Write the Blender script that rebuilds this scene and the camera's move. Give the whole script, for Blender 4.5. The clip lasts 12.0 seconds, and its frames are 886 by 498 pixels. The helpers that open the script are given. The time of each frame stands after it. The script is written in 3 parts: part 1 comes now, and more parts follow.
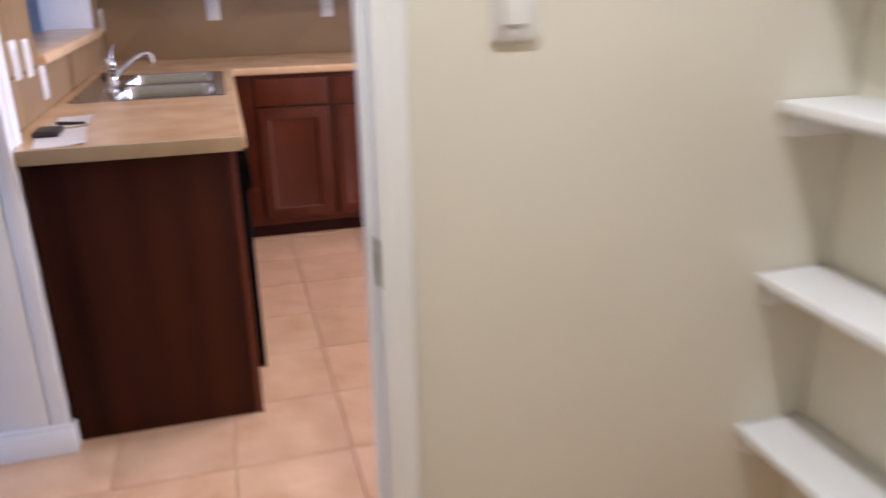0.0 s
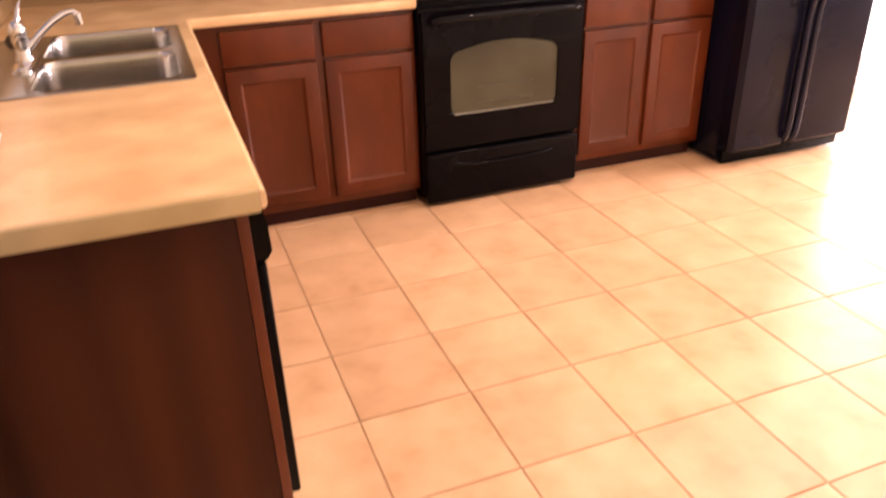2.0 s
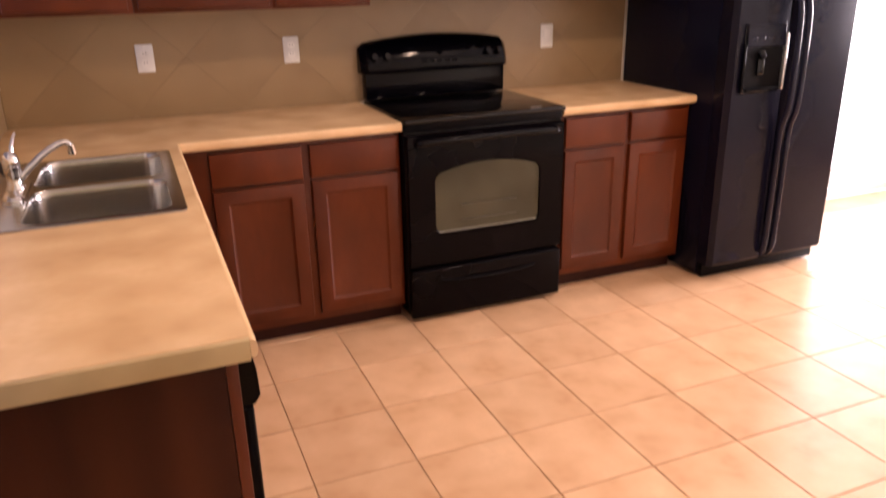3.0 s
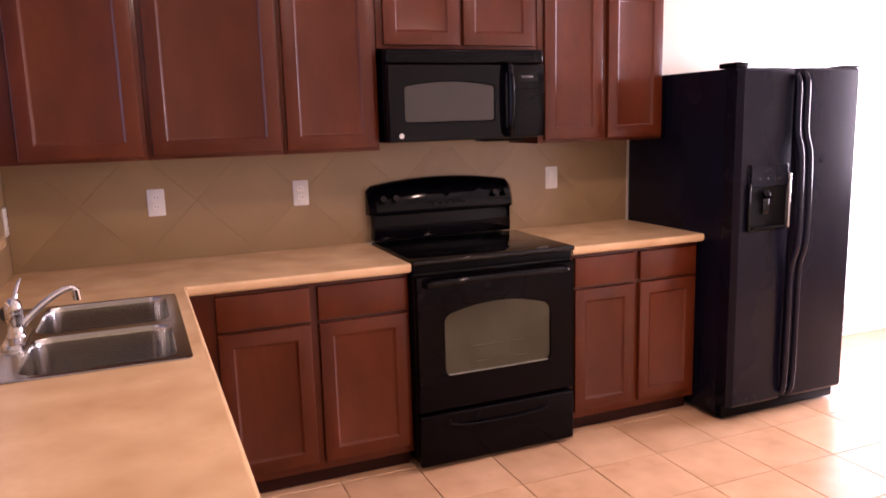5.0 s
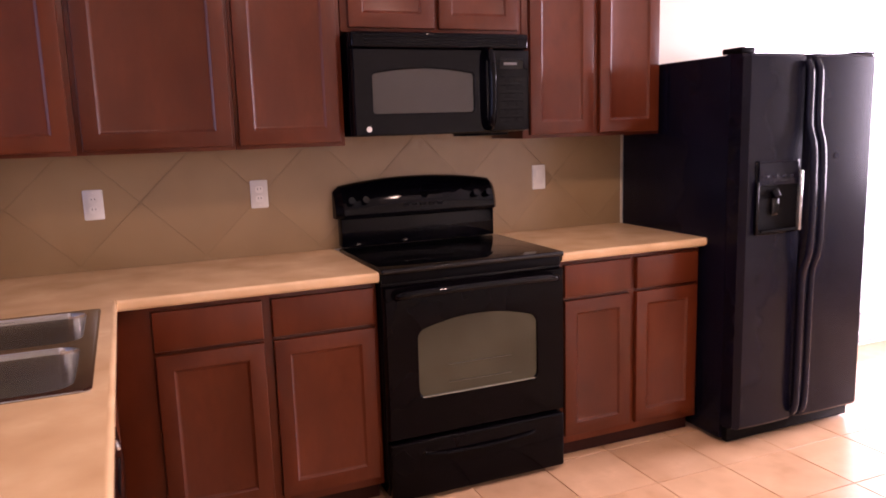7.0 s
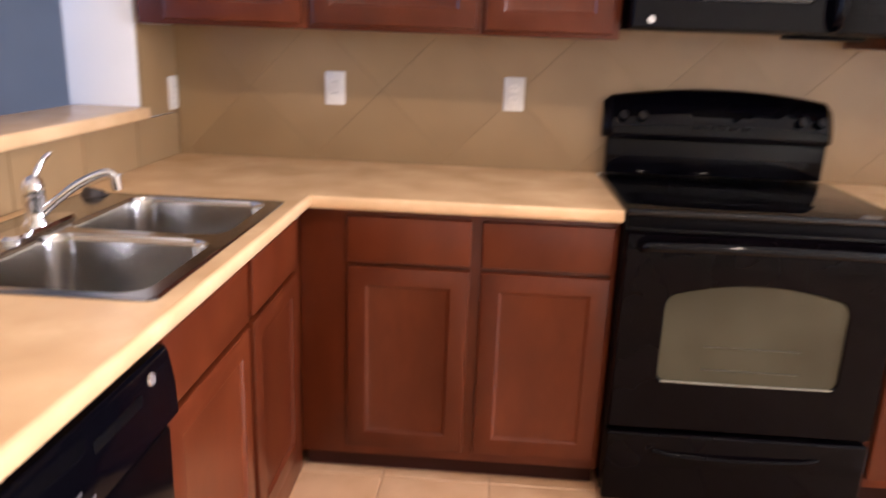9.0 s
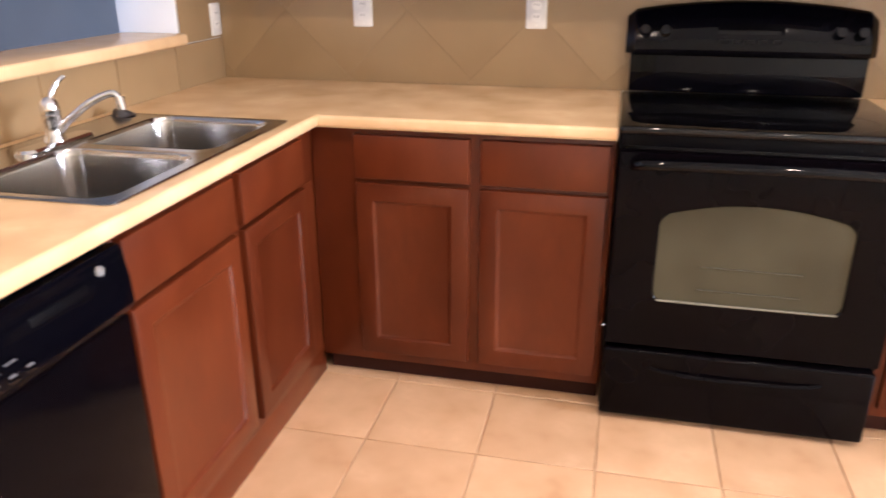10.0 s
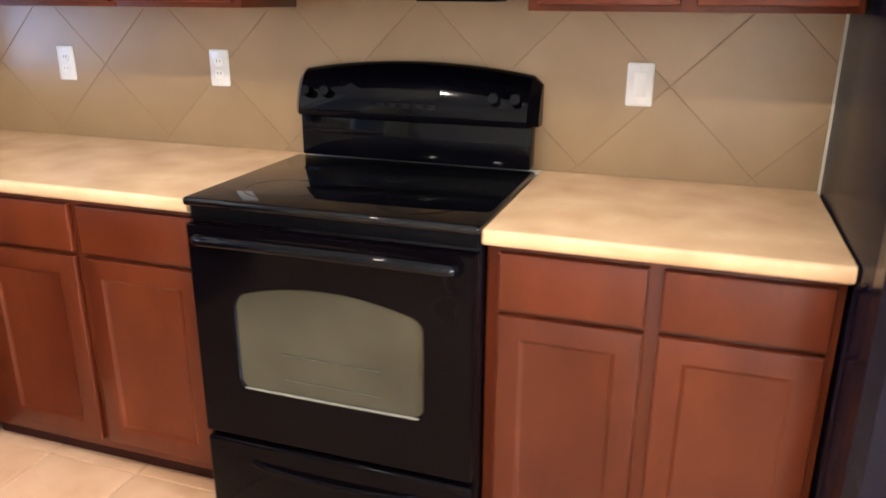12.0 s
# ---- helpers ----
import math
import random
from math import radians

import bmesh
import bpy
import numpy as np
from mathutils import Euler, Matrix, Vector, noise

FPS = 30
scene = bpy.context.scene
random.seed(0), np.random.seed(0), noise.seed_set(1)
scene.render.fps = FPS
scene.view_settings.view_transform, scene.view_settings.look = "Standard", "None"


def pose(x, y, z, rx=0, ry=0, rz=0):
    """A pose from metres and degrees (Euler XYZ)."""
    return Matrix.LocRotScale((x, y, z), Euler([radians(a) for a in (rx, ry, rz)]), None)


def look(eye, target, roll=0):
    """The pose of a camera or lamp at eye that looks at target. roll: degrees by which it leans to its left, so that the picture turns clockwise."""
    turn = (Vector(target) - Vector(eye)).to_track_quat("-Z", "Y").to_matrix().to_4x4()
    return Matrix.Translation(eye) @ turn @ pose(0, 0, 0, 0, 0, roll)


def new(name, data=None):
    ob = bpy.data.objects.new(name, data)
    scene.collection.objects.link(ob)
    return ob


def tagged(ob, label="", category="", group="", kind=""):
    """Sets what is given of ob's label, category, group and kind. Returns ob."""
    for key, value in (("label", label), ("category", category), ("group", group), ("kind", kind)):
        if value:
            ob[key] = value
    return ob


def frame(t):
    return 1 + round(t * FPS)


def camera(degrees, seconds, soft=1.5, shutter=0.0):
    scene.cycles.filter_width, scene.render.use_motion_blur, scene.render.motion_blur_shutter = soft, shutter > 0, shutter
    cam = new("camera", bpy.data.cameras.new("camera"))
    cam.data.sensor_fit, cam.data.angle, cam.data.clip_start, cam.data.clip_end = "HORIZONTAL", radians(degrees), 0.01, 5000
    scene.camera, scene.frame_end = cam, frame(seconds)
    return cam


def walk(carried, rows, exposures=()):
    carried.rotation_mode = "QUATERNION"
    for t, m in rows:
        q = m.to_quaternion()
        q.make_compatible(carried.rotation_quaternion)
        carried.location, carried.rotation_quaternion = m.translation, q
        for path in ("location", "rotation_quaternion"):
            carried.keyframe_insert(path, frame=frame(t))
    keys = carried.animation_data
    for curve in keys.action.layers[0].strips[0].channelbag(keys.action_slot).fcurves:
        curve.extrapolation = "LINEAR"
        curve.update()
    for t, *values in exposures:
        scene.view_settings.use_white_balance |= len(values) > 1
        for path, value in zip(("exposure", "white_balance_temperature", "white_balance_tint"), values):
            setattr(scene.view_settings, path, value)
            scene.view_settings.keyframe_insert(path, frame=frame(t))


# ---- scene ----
cam = camera(61.0, 12.0, soft=1.6, shutter=0.8)
PATH = [
    (0, (0.599, -4.56, 1.334), (1.109, -2.752, 0.649), -0.9),
    (0.4, (0.569, -4.209, 1.305), (0.938, -2.384, 0.576), -2.8),
    (0.5, (0.558, -4.154, 1.313), (0.93, -2.338, 0.562), -2.8),
    (1, (0.538, -3.906, 1.338), (0.962, -2.163, 0.454), -3.2),
    (1.2, (0.56, -3.822, 1.345), (0.992, -2.105, 0.415), -3.0),
    (1.5, (0.561, -3.728, 1.335), (1.05, -2.035, 0.39), -2.9),
    (2, (0.51, -3.604, 1.403), (1.123, -1.936, 0.485), -1.8),
    (2.5, (0.508, -3.575, 1.468), (1.19, -1.887, 0.641), -1.0),
    (2.8, (0.497, -3.581, 1.488), (1.197, -1.861, 0.746), -1.1),
    (3, (0.506, -3.571, 1.489), (1.209, -1.829, 0.802), -1.2),
    (3.5, (0.512, -3.547, 1.496), (1.228, -1.767, 0.932), -1.4),
    (5.5, (0.493, -3.453, 1.494), (1.241, -1.625, 1.177), -1.6),
    (6, (0.547, -3.388, 1.486), (1.299, -1.562, 1.173), -1.5),
    (6.5, (0.601, -3.313, 1.475), (1.376, -1.497, 1.157), -1.4),
    (6.7, (0.648, -3.282, 1.456), (1.419, -1.464, 1.14), -1.6),
    (8.3, (0.889, -2.786, 1.399), (1.428, -0.907, 0.976), 2.8),
    (8.5, (0.97, -2.77, 1.403), (1.296, -0.851, 0.942), 2.8),
    (9, (1.138, -2.695, 1.353), (1.027, -0.772, 0.815), 2.1),
    (9.4, (1.307, -2.699, 1.359), (0.962, -0.841, 0.704), 1.0),
    (9.5, (1.337, -2.699, 1.352), (0.964, -0.855, 0.674), 0.9),
    (10, (1.514, -2.73, 1.357), (1.089, -0.916, 0.629), -0.2),
    (10.5, (1.729, -2.67, 1.387), (1.346, -0.831, 0.701), -0.2),
    (11, (2.08, -2.514, 1.366), (1.647, -0.664, 0.741), -0.8),
    (11.5, (2.427, -2.345, 1.377), (1.943, -0.504, 0.763), -0.8),
    (11.6, (2.486, -2.303, 1.374), (1.998, -0.463, 0.76), -0.7),
    (12, (2.715, -2.164, 1.396), (2.108, -0.367, 0.763), 0.3),
]
EXPO = [(0, -1.00, 5250, 27), (0.5, -0.76, 5350, 33), (1.0, -0.58, 5550, 36), (1.5, -0.44, 5850, 36), (2.0, -0.28, 7400, 37), (2.5, -0.56, 6900, 34), (3.0, -0.78, 6900, 35), (3.5, -0.74, 6750, 39),
        (5.5, -0.94, 6500, 49), (6.6, -0.94, 6450, 50), (8.4, -0.60, 6550, 27), (9.2, -0.26, 5820, 21), (9.7, -0.10, 5820, 19), (10.5, -0.17, 5900, 17), (11.2, -0.08, 5850, 15), (12.0, 0.19, 5420, 11)]
walk(cam, [(t, look(eye, target, roll)) for t, eye, target, roll in PATH], EXPO)

# ---- light ----
world = bpy.data.worlds.new("sky")
scene.world = world
world.use_nodes = True
wn = world.node_tree.nodes
sky = wn.new("ShaderNodeTexSky")
sky.sky_type, sky.sun_disc = "NISHITA", False
sky.sun_elevation, sky.sun_rotation = radians(58), radians(31)
world.node_tree.links.new(sky.outputs[0], wn["Background"].inputs[0])
wn["Background"].inputs[1].default_value = 0.12


def area_lamp(name, m, sx, sy, watts, colour, spread=180):
    d = bpy.data.lights.new(name, "AREA")
    d.shape, d.size, d.size_y, d.energy, d.color, d.spread = "RECTANGLE", sx, sy, watts, colour, radians(spread)
    ob = new(name, d)
    ob.matrix_world = m
    return ob


sun_data = bpy.data.lights.new("sun", "SUN")
sun_data.energy, sun_data.angle, sun_data.color = 2.2, radians(0.5), (1.0, 0.95, 0.88)
sun = new("sun", sun_data)
sun.matrix_world = look((3.0, 5.0, 9.5), (0, 0, 0))

# daylight through the patio door, the dining window and the living room window
area_lamp("patio_daylight", look((4.92, -0.02, 1.3), (4.6, -3.0, 0.9)), 2.0, 2.3, 62, (0.93, 0.97, 1.0))
area_lamp("dining_daylight", look((6.16, -1.45, 1.5), (0.5, -1.6, 0.9)), 1.7, 1.2, 300, (0.97, 0.98, 1.0), 140)
area_lamp("living_daylight", look((-4.35, -3.4, 1.5), (0.4, -2.9, 1.0)), 2.6, 1.9, 170, (0.54, 0.70, 1.0))


# ---- materials ----
def mat(name, colour, rough=0.5, metal=0.0, second=None, scale=6.0, stretch=(1, 1, 1), bump=0.0, bump_scale=60.0,
        spot=None, coat=0.0, ob_var=0.0, contrast=(0.35, 0.65), rough_var=0.0, spec=0.5):
    """A surface with a broad and a fine variation of its colour, some relief, and a shift from piece to piece."""
    m = bpy.data.materials.new(name)
    m.use_nodes = True
    n, l = m.node_tree.nodes, m.node_tree.links
    b = n["Principled BSDF"]
    b.inputs["Metallic"].default_value = metal
    b.inputs["Roughness"].default_value = rough
    b.inputs["Coat Weight"].default_value = coat
    b.inputs["Coat Roughness"].default_value = 0.12
    b.inputs["Specular IOR Level"].default_value = spec
    co = n.new("ShaderNodeTexCoord")
    mp = n.new("ShaderNodeMapping")
    mp.inputs["Scale"].default_value = stretch
    l.new(co.outputs["Object"], mp.inputs[0])
    info = n.new("ShaderNodeObjectInfo")
    shift = n.new("ShaderNodeVectorMath")
    shift.operation = "SCALE"
    shift.inputs[0].default_value = (7.3, 3.1, 5.7)
    l.new(info.outputs["Random"], shift.inputs["Scale"])
    add = n.new("ShaderNodeVectorMath")
    l.new(mp.outputs[0], add.inputs[0])
    l.new(shift.outputs[0], add.inputs[1])
    broad = n.new("ShaderNodeTexNoise")
    broad.inputs["Scale"].default_value, broad.inputs["Detail"].default_value = scale, 2
    l.new(add.outputs[0], broad.inputs["Vector"])
    two = second or tuple(c * 0.82 for c in colour)
    rng = n.new("ShaderNodeMapRange")
    rng.inputs["From Min"].default_value, rng.inputs["From Max"].default_value = contrast
    l.new(broad.outputs[0], rng.inputs[0])
    pair = n.new("ShaderNodeMix")
    pair.data_type = "RGBA"
    pair.inputs[6].default_value, pair.inputs[7].default_value = (*two, 1), (*colour, 1)
    l.new(rng.outputs[0], pair.inputs[0])
    out = pair.outputs[2]
    if spot:
        fine = n.new("ShaderNodeTexNoise")
        fine.inputs["Scale"].default_value, fine.inputs["Detail"].default_value = scale * 4, 1
        l.new(add.outputs[0], fine.inputs["Vector"])
        fr = n.new("ShaderNodeMapRange")
        fr.inputs["From Min"].default_value, fr.inputs["From Max"].default_value, fr.inputs["To Max"].default_value = 0.3, 0.85, 0.7
        l.new(fine.outputs[0], fr.inputs[0])
        mix = n.new("ShaderNodeMix")
        mix.data_type = "RGBA"
        l.new(fr.outputs[0], mix.inputs[0])
        l.new(out, mix.inputs[6])
        mix.inputs[7].default_value = (*spot, 1)
        out = mix.outputs[2]
    if ob_var:
        hsv = n.new("ShaderNodeHueSaturation")
        mr = n.new("ShaderNodeMapRange")
        mr.inputs["To Min"].default_value, mr.inputs["To Max"].default_value = 1 - ob_var, 1 + ob_var
        l.new(info.outputs["Random"], mr.inputs[0])
        l.new(mr.outputs[0], hsv.inputs["Value"])
        l.new(out, hsv.inputs["Color"])
        out = hsv.outputs[0]
    l.new(out, b.inputs["Base Color"])
    if bump:
        bn = n.new("ShaderNodeTexNoise")
        bn.inputs["Scale"].default_value, bn.inputs["Detail"].default_value = bump_scale, 4
        l.new(mp.outputs[0], bn.inputs["Vector"])
        bp = n.new("ShaderNodeBump")
        bp.inputs["Strength"].default_value, bp.inputs["Distance"].default_value = bump, 0.004
        l.new(bn.outputs[0], bp.inputs["Height"])
        l.new(bp.outputs[0], b.inputs["Normal"])
    if rough_var:
        rr = n.new("ShaderNodeMapRange")
        rr.inputs["To Min"].default_value, rr.inputs["To Max"].default_value = rough - rough_var, rough + rough_var
        l.new(broad.outputs[0], rr.inputs[0])
        l.new(rr.outputs[0], b.inputs["Roughness"])
    return m


WOOD = mat("cherry_wood", (0.122, 0.0262, 0.0070), 0.32, second=(0.064, 0.0118, 0.0033), scale=4.0, stretch=(1.8, 1.8, 0.8),
           spot=(0.074, 0.0132, 0.0035), ob_var=0.15, bump=0.03, bump_scale=40, rough_var=0.05, contrast=(0.25, 0.75), spec=0.27, coat=0.05)
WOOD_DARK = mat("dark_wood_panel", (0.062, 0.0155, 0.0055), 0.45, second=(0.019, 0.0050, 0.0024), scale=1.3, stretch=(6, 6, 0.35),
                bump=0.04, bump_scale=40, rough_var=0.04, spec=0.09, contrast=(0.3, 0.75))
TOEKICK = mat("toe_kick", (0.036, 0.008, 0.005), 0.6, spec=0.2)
LAMINATE = mat("tan_laminate", (0.78, 0.552, 0.320), 0.25, second=(0.58, 0.374, 0.190), scale=6.5, spot=(0.64, 0.414, 0.216),
               contrast=(0.28, 0.70), bump=0.02, bump_scale=160)
# olive end strip; the shade of its pantry-facing side is put into the colour
LAMINATE_END_SHADED = mat("laminate_end_shaded", (0.47, 0.345, 0.170), 0.34, second=(0.38, 0.270, 0.125), scale=7.0, bump=0.02, bump_scale=160)
FLOOR_TILE = mat("floor_tile", (0.71, 0.458, 0.272), 0.30, second=(0.52, 0.298, 0.155), scale=7.0, spot=(0.60, 0.364, 0.202), ob_var=0.06,
                 contrast=(0.25, 0.70))
GROUT = mat("floor_grout", (0.60, 0.395, 0.240), 0.9, bump=0.3, bump_scale=120)
SPLASH_TILE = mat("wall_tile", (0.325, 0.216, 0.108), 0.28, second=(0.255, 0.164, 0.079), scale=4.0, spot=(0.290, 0.190, 0.094), ob_var=0.04, bump=0.03, bump_scale=30, contrast=(0.25, 0.75))
SPLASH_GROUT = mat("wall_grout", (0.30, 0.206, 0.108), 0.9)
WALL = mat("cream_wall", (0.73, 0.69, 0.58), 0.75, second=(0.70, 0.66, 0.55), scale=2.0, bump=0.12, bump_scale=90)
WALL_BLUE = mat("blue_grey_wall", (0.62, 0.62, 0.61), 0.8, second=(0.58, 0.58, 0.575), scale=2.0, bump=0.1, bump_scale=90)
WHITE = mat("white_paint", (0.80, 0.80, 0.79), 0.42, second=(0.76, 0.76, 0.74), scale=3.0, bump=0.04, bump_scale=50)
CEIL = mat("ceiling_white", (0.80, 0.79, 0.76), 0.9, bump=0.3, bump_scale=70)
PLASTIC = mat("white_plastic", (0.82, 0.80, 0.75), 0.3)
SLOT = mat("dark_slot", (0.03, 0.03, 0.03), 0.6)
BLACK = mat("black_enamel", (0.0016, 0.0015, 0.0026), 0.08, second=(0.0013, 0.0012, 0.0026), spec=0.12)
BLACK_SHINE = mat("black_polished", (0.0018, 0.0018, 0.0026), 0.05, spec=0.32)
BLACK_DOOR = mat("black_glossy_door", (0.0022, 0.0016, 0.0024), 0.12, second=(0.0018, 0.0013, 0.0019), spec=0.07)
BLACK_GLASS = mat("black_glass", (0.0015, 0.0015, 0.0022), 0.05, spec=0.2)
BLACK_MATT = mat("black_plastic", (0.0025, 0.0025, 0.0035), 0.4, spec=0.06)
FRIDGE = mat("fridge_black", (0.0045, 0.0045, 0.0115), 0.24, second=(0.0038, 0.0038, 0.0095), bump=0.03, bump_scale=300, spec=0.14)
HANDLE = mat("fridge_handle", (0.008, 0.009, 0.020), 0.18, spec=0.22)
OVEN_PANE = mat("oven_window", (0.060, 0.057, 0.037), 0.16, second=(0.034, 0.032, 0.020), scale=3, spec=0.2)
OVEN_TRIM = mat("oven_window_edge", (0.20, 0.19, 0.15), 0.25)
MW_PANE = mat("microwave_window", (0.036, 0.033, 0.031), 0.12, second=(0.034, 0.031, 0.029), spec=0.35)
RACK = mat("oven_rack", (0.062, 0.059, 0.040), 0.3)
STEEL = mat("brushed_steel", (0.50, 0.49, 0.475), 0.17, metal=1.0, second=(0.45, 0.44, 0.43), scale=2, stretch=(1, 6, 6), rough_var=0.015)
CHROME = mat("chrome", (0.80, 0.80, 0.82), 0.07, metal=1.0)
BRASS = mat("aged_metal_plate", (0.28, 0.25, 0.20), 0.4, metal=1.0)
DARKFLOOR = mat("dark_wood_floor", (0.075, 0.032, 0.02), 0.3, second=(0.04, 0.016, 0.01), scale=3, stretch=(8, 0.7, 1), bump=0.05)
PAPER = mat("paper", (0.82, 0.80, 0.78), 0.7)
PRINT = mat("dark_print", (0.03, 0.025, 0.025), 0.5)
GREY_MARK = mat("pale_marking", (0.11, 0.112, 0.125), 0.4)
LOGO = mat("silver_badge", (0.75, 0.75, 0.76), 0.2, metal=0.8)
OUT_GROUND = mat("patio_slab", (0.80, 0.78, 0.75), 0.9, bump=0.2)
GLASSM = bpy.data.materials.new("clear_glass")
GLASSM.use_nodes = True
gb = GLASSM.node_tree.nodes["Principled BSDF"]
gb.inputs["Transmission Weight"].default_value, gb.inputs["Roughness"].default_value, gb.inputs["IOR"].default_value = 1.0, 0.0, 1.45


def glow(name, colour, strength):
    m = bpy.data.materials.new(name)
    m.use_nodes = True
    b = m.node_tree.nodes["Principled BSDF"]
    b.inputs["Base Color"].default_value = (*colour, 1)
    b.inputs["Emission Color"].default_value = (*colour, 1)
    b.inputs["Emission Strength"].default_value = strength
    return m


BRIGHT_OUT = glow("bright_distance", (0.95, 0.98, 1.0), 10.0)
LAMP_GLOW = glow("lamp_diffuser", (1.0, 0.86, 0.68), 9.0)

# ---- mesh tools ----
BASE = {}


def thing(name, at, label, category, group="", kind=""):
    """An Empty at the base of a thing that is made of parts."""
    ob = new(name)
    ob.location = at
    ob.empty_display_size = 0.05
    BASE[ob.name] = Vector(at)
    return tagged(ob, label, category, group, kind)


def mesh_of(bm, material, smooth=True):
    bmesh.ops.recalc_face_normals(bm, faces=bm.faces)
    me = bpy.data.meshes.new("mesh")
    bm.to_mesh(me)
    bm.free()
    for mtl in material if isinstance(material, (list, tuple)) else (material,):
        me.materials.append(mtl)
    if smooth:
        me.polygons.foreach_set("use_smooth", [True] * len(me.polygons))
        me.set_sharp_from_angle(angle=radians(32))
    return me


def part(name, bm, material, parent, label=""):
    """One mesh, given in world metres, under a thing or under a part."""
    base = BASE[parent.name]
    bm.transform(Matrix.Translation(-base))
    ob = new(name, mesh_of(bm, material))
    ob.parent = parent
    BASE[ob.name] = base
    return tagged(ob, label)


def solid(name, bm, material, label="", category="", group="", kind="", at=(0, 0, 0)):
    """A thing that is one mesh."""
    bm.transform(Matrix.Translation(-Vector(at)))
    ob = new(name, mesh_of(bm, material))
    ob.location = at
    BASE[ob.name] = Vector(at)
    return tagged(ob, label, category, group, kind)


def box(x0, x1, y0, y1, z0, z1, bev=0.0, seg=2, bm=None):
    bm = bm or bmesh.new()
    vs = bmesh.ops.create_cube(bm, size=1)["verts"]
    for v in vs:
        v.co = Vector(((x0 + x1) / 2 + v.co.x * (x1 - x0), (y0 + y1) / 2 + v.co.y * (y1 - y0), (z0 + z1) / 2 + v.co.z * (z1 - z0)))
    if bev:
        es = list({e for v in vs for e in v.link_edges})
        bmesh.ops.bevel(bm, geom=es, offset=bev, segments=seg, affect="EDGES", profile=0.5)
    return bm


def rod(a, b, r0, r1=None, n=16, bm=None):
    bm = bm or bmesh.new()
    a, b = Vector(a), Vector(b)
    q = (b - a).to_track_quat("Z", "Y").to_matrix().to_4x4()
    bmesh.ops.create_cone(bm, cap_ends=True, segments=n, radius1=r0, radius2=r0 if r1 is None else r1, depth=(b - a).length,
                          matrix=Matrix.Translation((a + b) / 2) @ q)
    return bm


def loft(rings, bm=None, cap0=True, cap1=True):
    """Closed rings of equally many points, joined one to the next."""
    bm = bm or bmesh.new()
    vv = [[bm.verts.new(p) for p in r] for r in rings]
    k = len(vv[0])
    for a, b in zip(vv, vv[1:]):
        for i in range(k):
            bm.faces.new((a[i], a[(i + 1) % k], b[(i + 1) % k], b[i]))
    if cap0:
        bm.faces.new(vv[0])
    if cap1:
        bm.faces.new(vv[-1])
    return bm


def tube(points, radius, n=12, flat=1.0, bm=None):
    """A round bar along a smooth line of points; radius may be a list."""
    pts = [Vector(p) for p in points]
    fine = []
    for i in range(len(pts) - 1):
        p0, p1, p2, p3 = pts[max(i - 1, 0)], pts[i], pts[i + 1], pts[min(i + 2, len(pts) - 1)]
        for s in range(6):
            t = s / 6
            fine.append(0.5 * ((2 * p1) + (p2 - p0) * t + (2 * p0 - 5 * p1 + 4 * p2 - p3) * t * t + (3 * p1 - p0 - 3 * p2 + p3) * t ** 3))
    fine.append(pts[-1])
    rings = []
    side = None
    for i, p in enumerate(fine):
        d = (fine[min(i + 1, len(fine) - 1)] - fine[max(i - 1, 0)]).normalized()
        if side is None:
            side = d.cross(Vector((0.31, 0.17, 0.93))).normalized()
        side = (side - d * side.dot(d)).normalized()
        up = d.cross(side)
        r = radius if not isinstance(radius, (list, tuple)) else radius[0] + (radius[1] - radius[0]) * i / (len(fine) - 1)
        rings.append([p + side * (r * math.cos(a)) + up * (r * flat * math.sin(a)) for a in (2 * math.pi * k / n for k in range(n))])
    return loft(rings, bm)


def rounded(w, h, r, n=6):
    """A rounded rectangle round the origin, as (u, v)."""
    out = []
    for cx, cy, a0 in ((w / 2 - r, h / 2 - r, 0), (-w / 2 + r, h / 2 - r, 90), (-w / 2 + r, -h / 2 + r, 180), (w / 2 - r, -h / 2 + r, 270)):
        for k in range(n + 1):
            a = radians(a0 + 90 * k / n)
            out.append((cx + r * math.cos(a), cy + r * math.sin(a)))
    return out


def arched(w, h, r, rise, n=6, m=10):
    """A rounded rectangle whose top edge bows upwards by rise."""
    out = []
    for u, v in rounded(w, h, r, n):
        out.append((u, v + (rise * (1 - (2 * u / w) ** 2) if v > 0 else 0)))
    first, second = out[:n + 1], out[n + 1:]
    u0, u1 = first[-1][0], second[0][0]
    mid = []
    for k in range(1, m):
        u = u0 + (u1 - u0) * k / m
        mid.append((u, h / 2 + rise * (1 - (2 * u / w) ** 2)))
    return first + mid + second


def on_rect(pts, w, h, dv=0.0):
    """Those points pushed out, as seen from the middle, to the edge of a rectangle, with its corners met."""
    res = []
    for u, v in pts:
        s = min((w / 2) / abs(u) if abs(u) > 1e-9 else 1e9, ((h / 2) / abs(v - dv)) if abs(v - dv) > 1e-9 else 1e9)
        res.append([u * s, dv + (v - dv) * s])
    for cu, cv in ((w / 2, dv + h / 2), (-w / 2, dv + h / 2), (-w / 2, dv - h / 2), (w / 2, dv - h / 2)):
        i = min(range(len(res)), key=lambda q: (res[q][0] - cu) ** 2 + (res[q][1] - cv) ** 2)
        res[i] = [cu, cv]
    return [tuple(q) for q in res]


def facing_front(x, y, z):
    """From (u, v, out) to a front that faces -y, with its middle at x, y, z."""
    return lambda u, v, o: (x + u, y - o, z + v)


def facing_right(x, y, z):
    """The same for a front that faces +x."""
    return lambda u, v, o: (x + o, y + u, z + v)


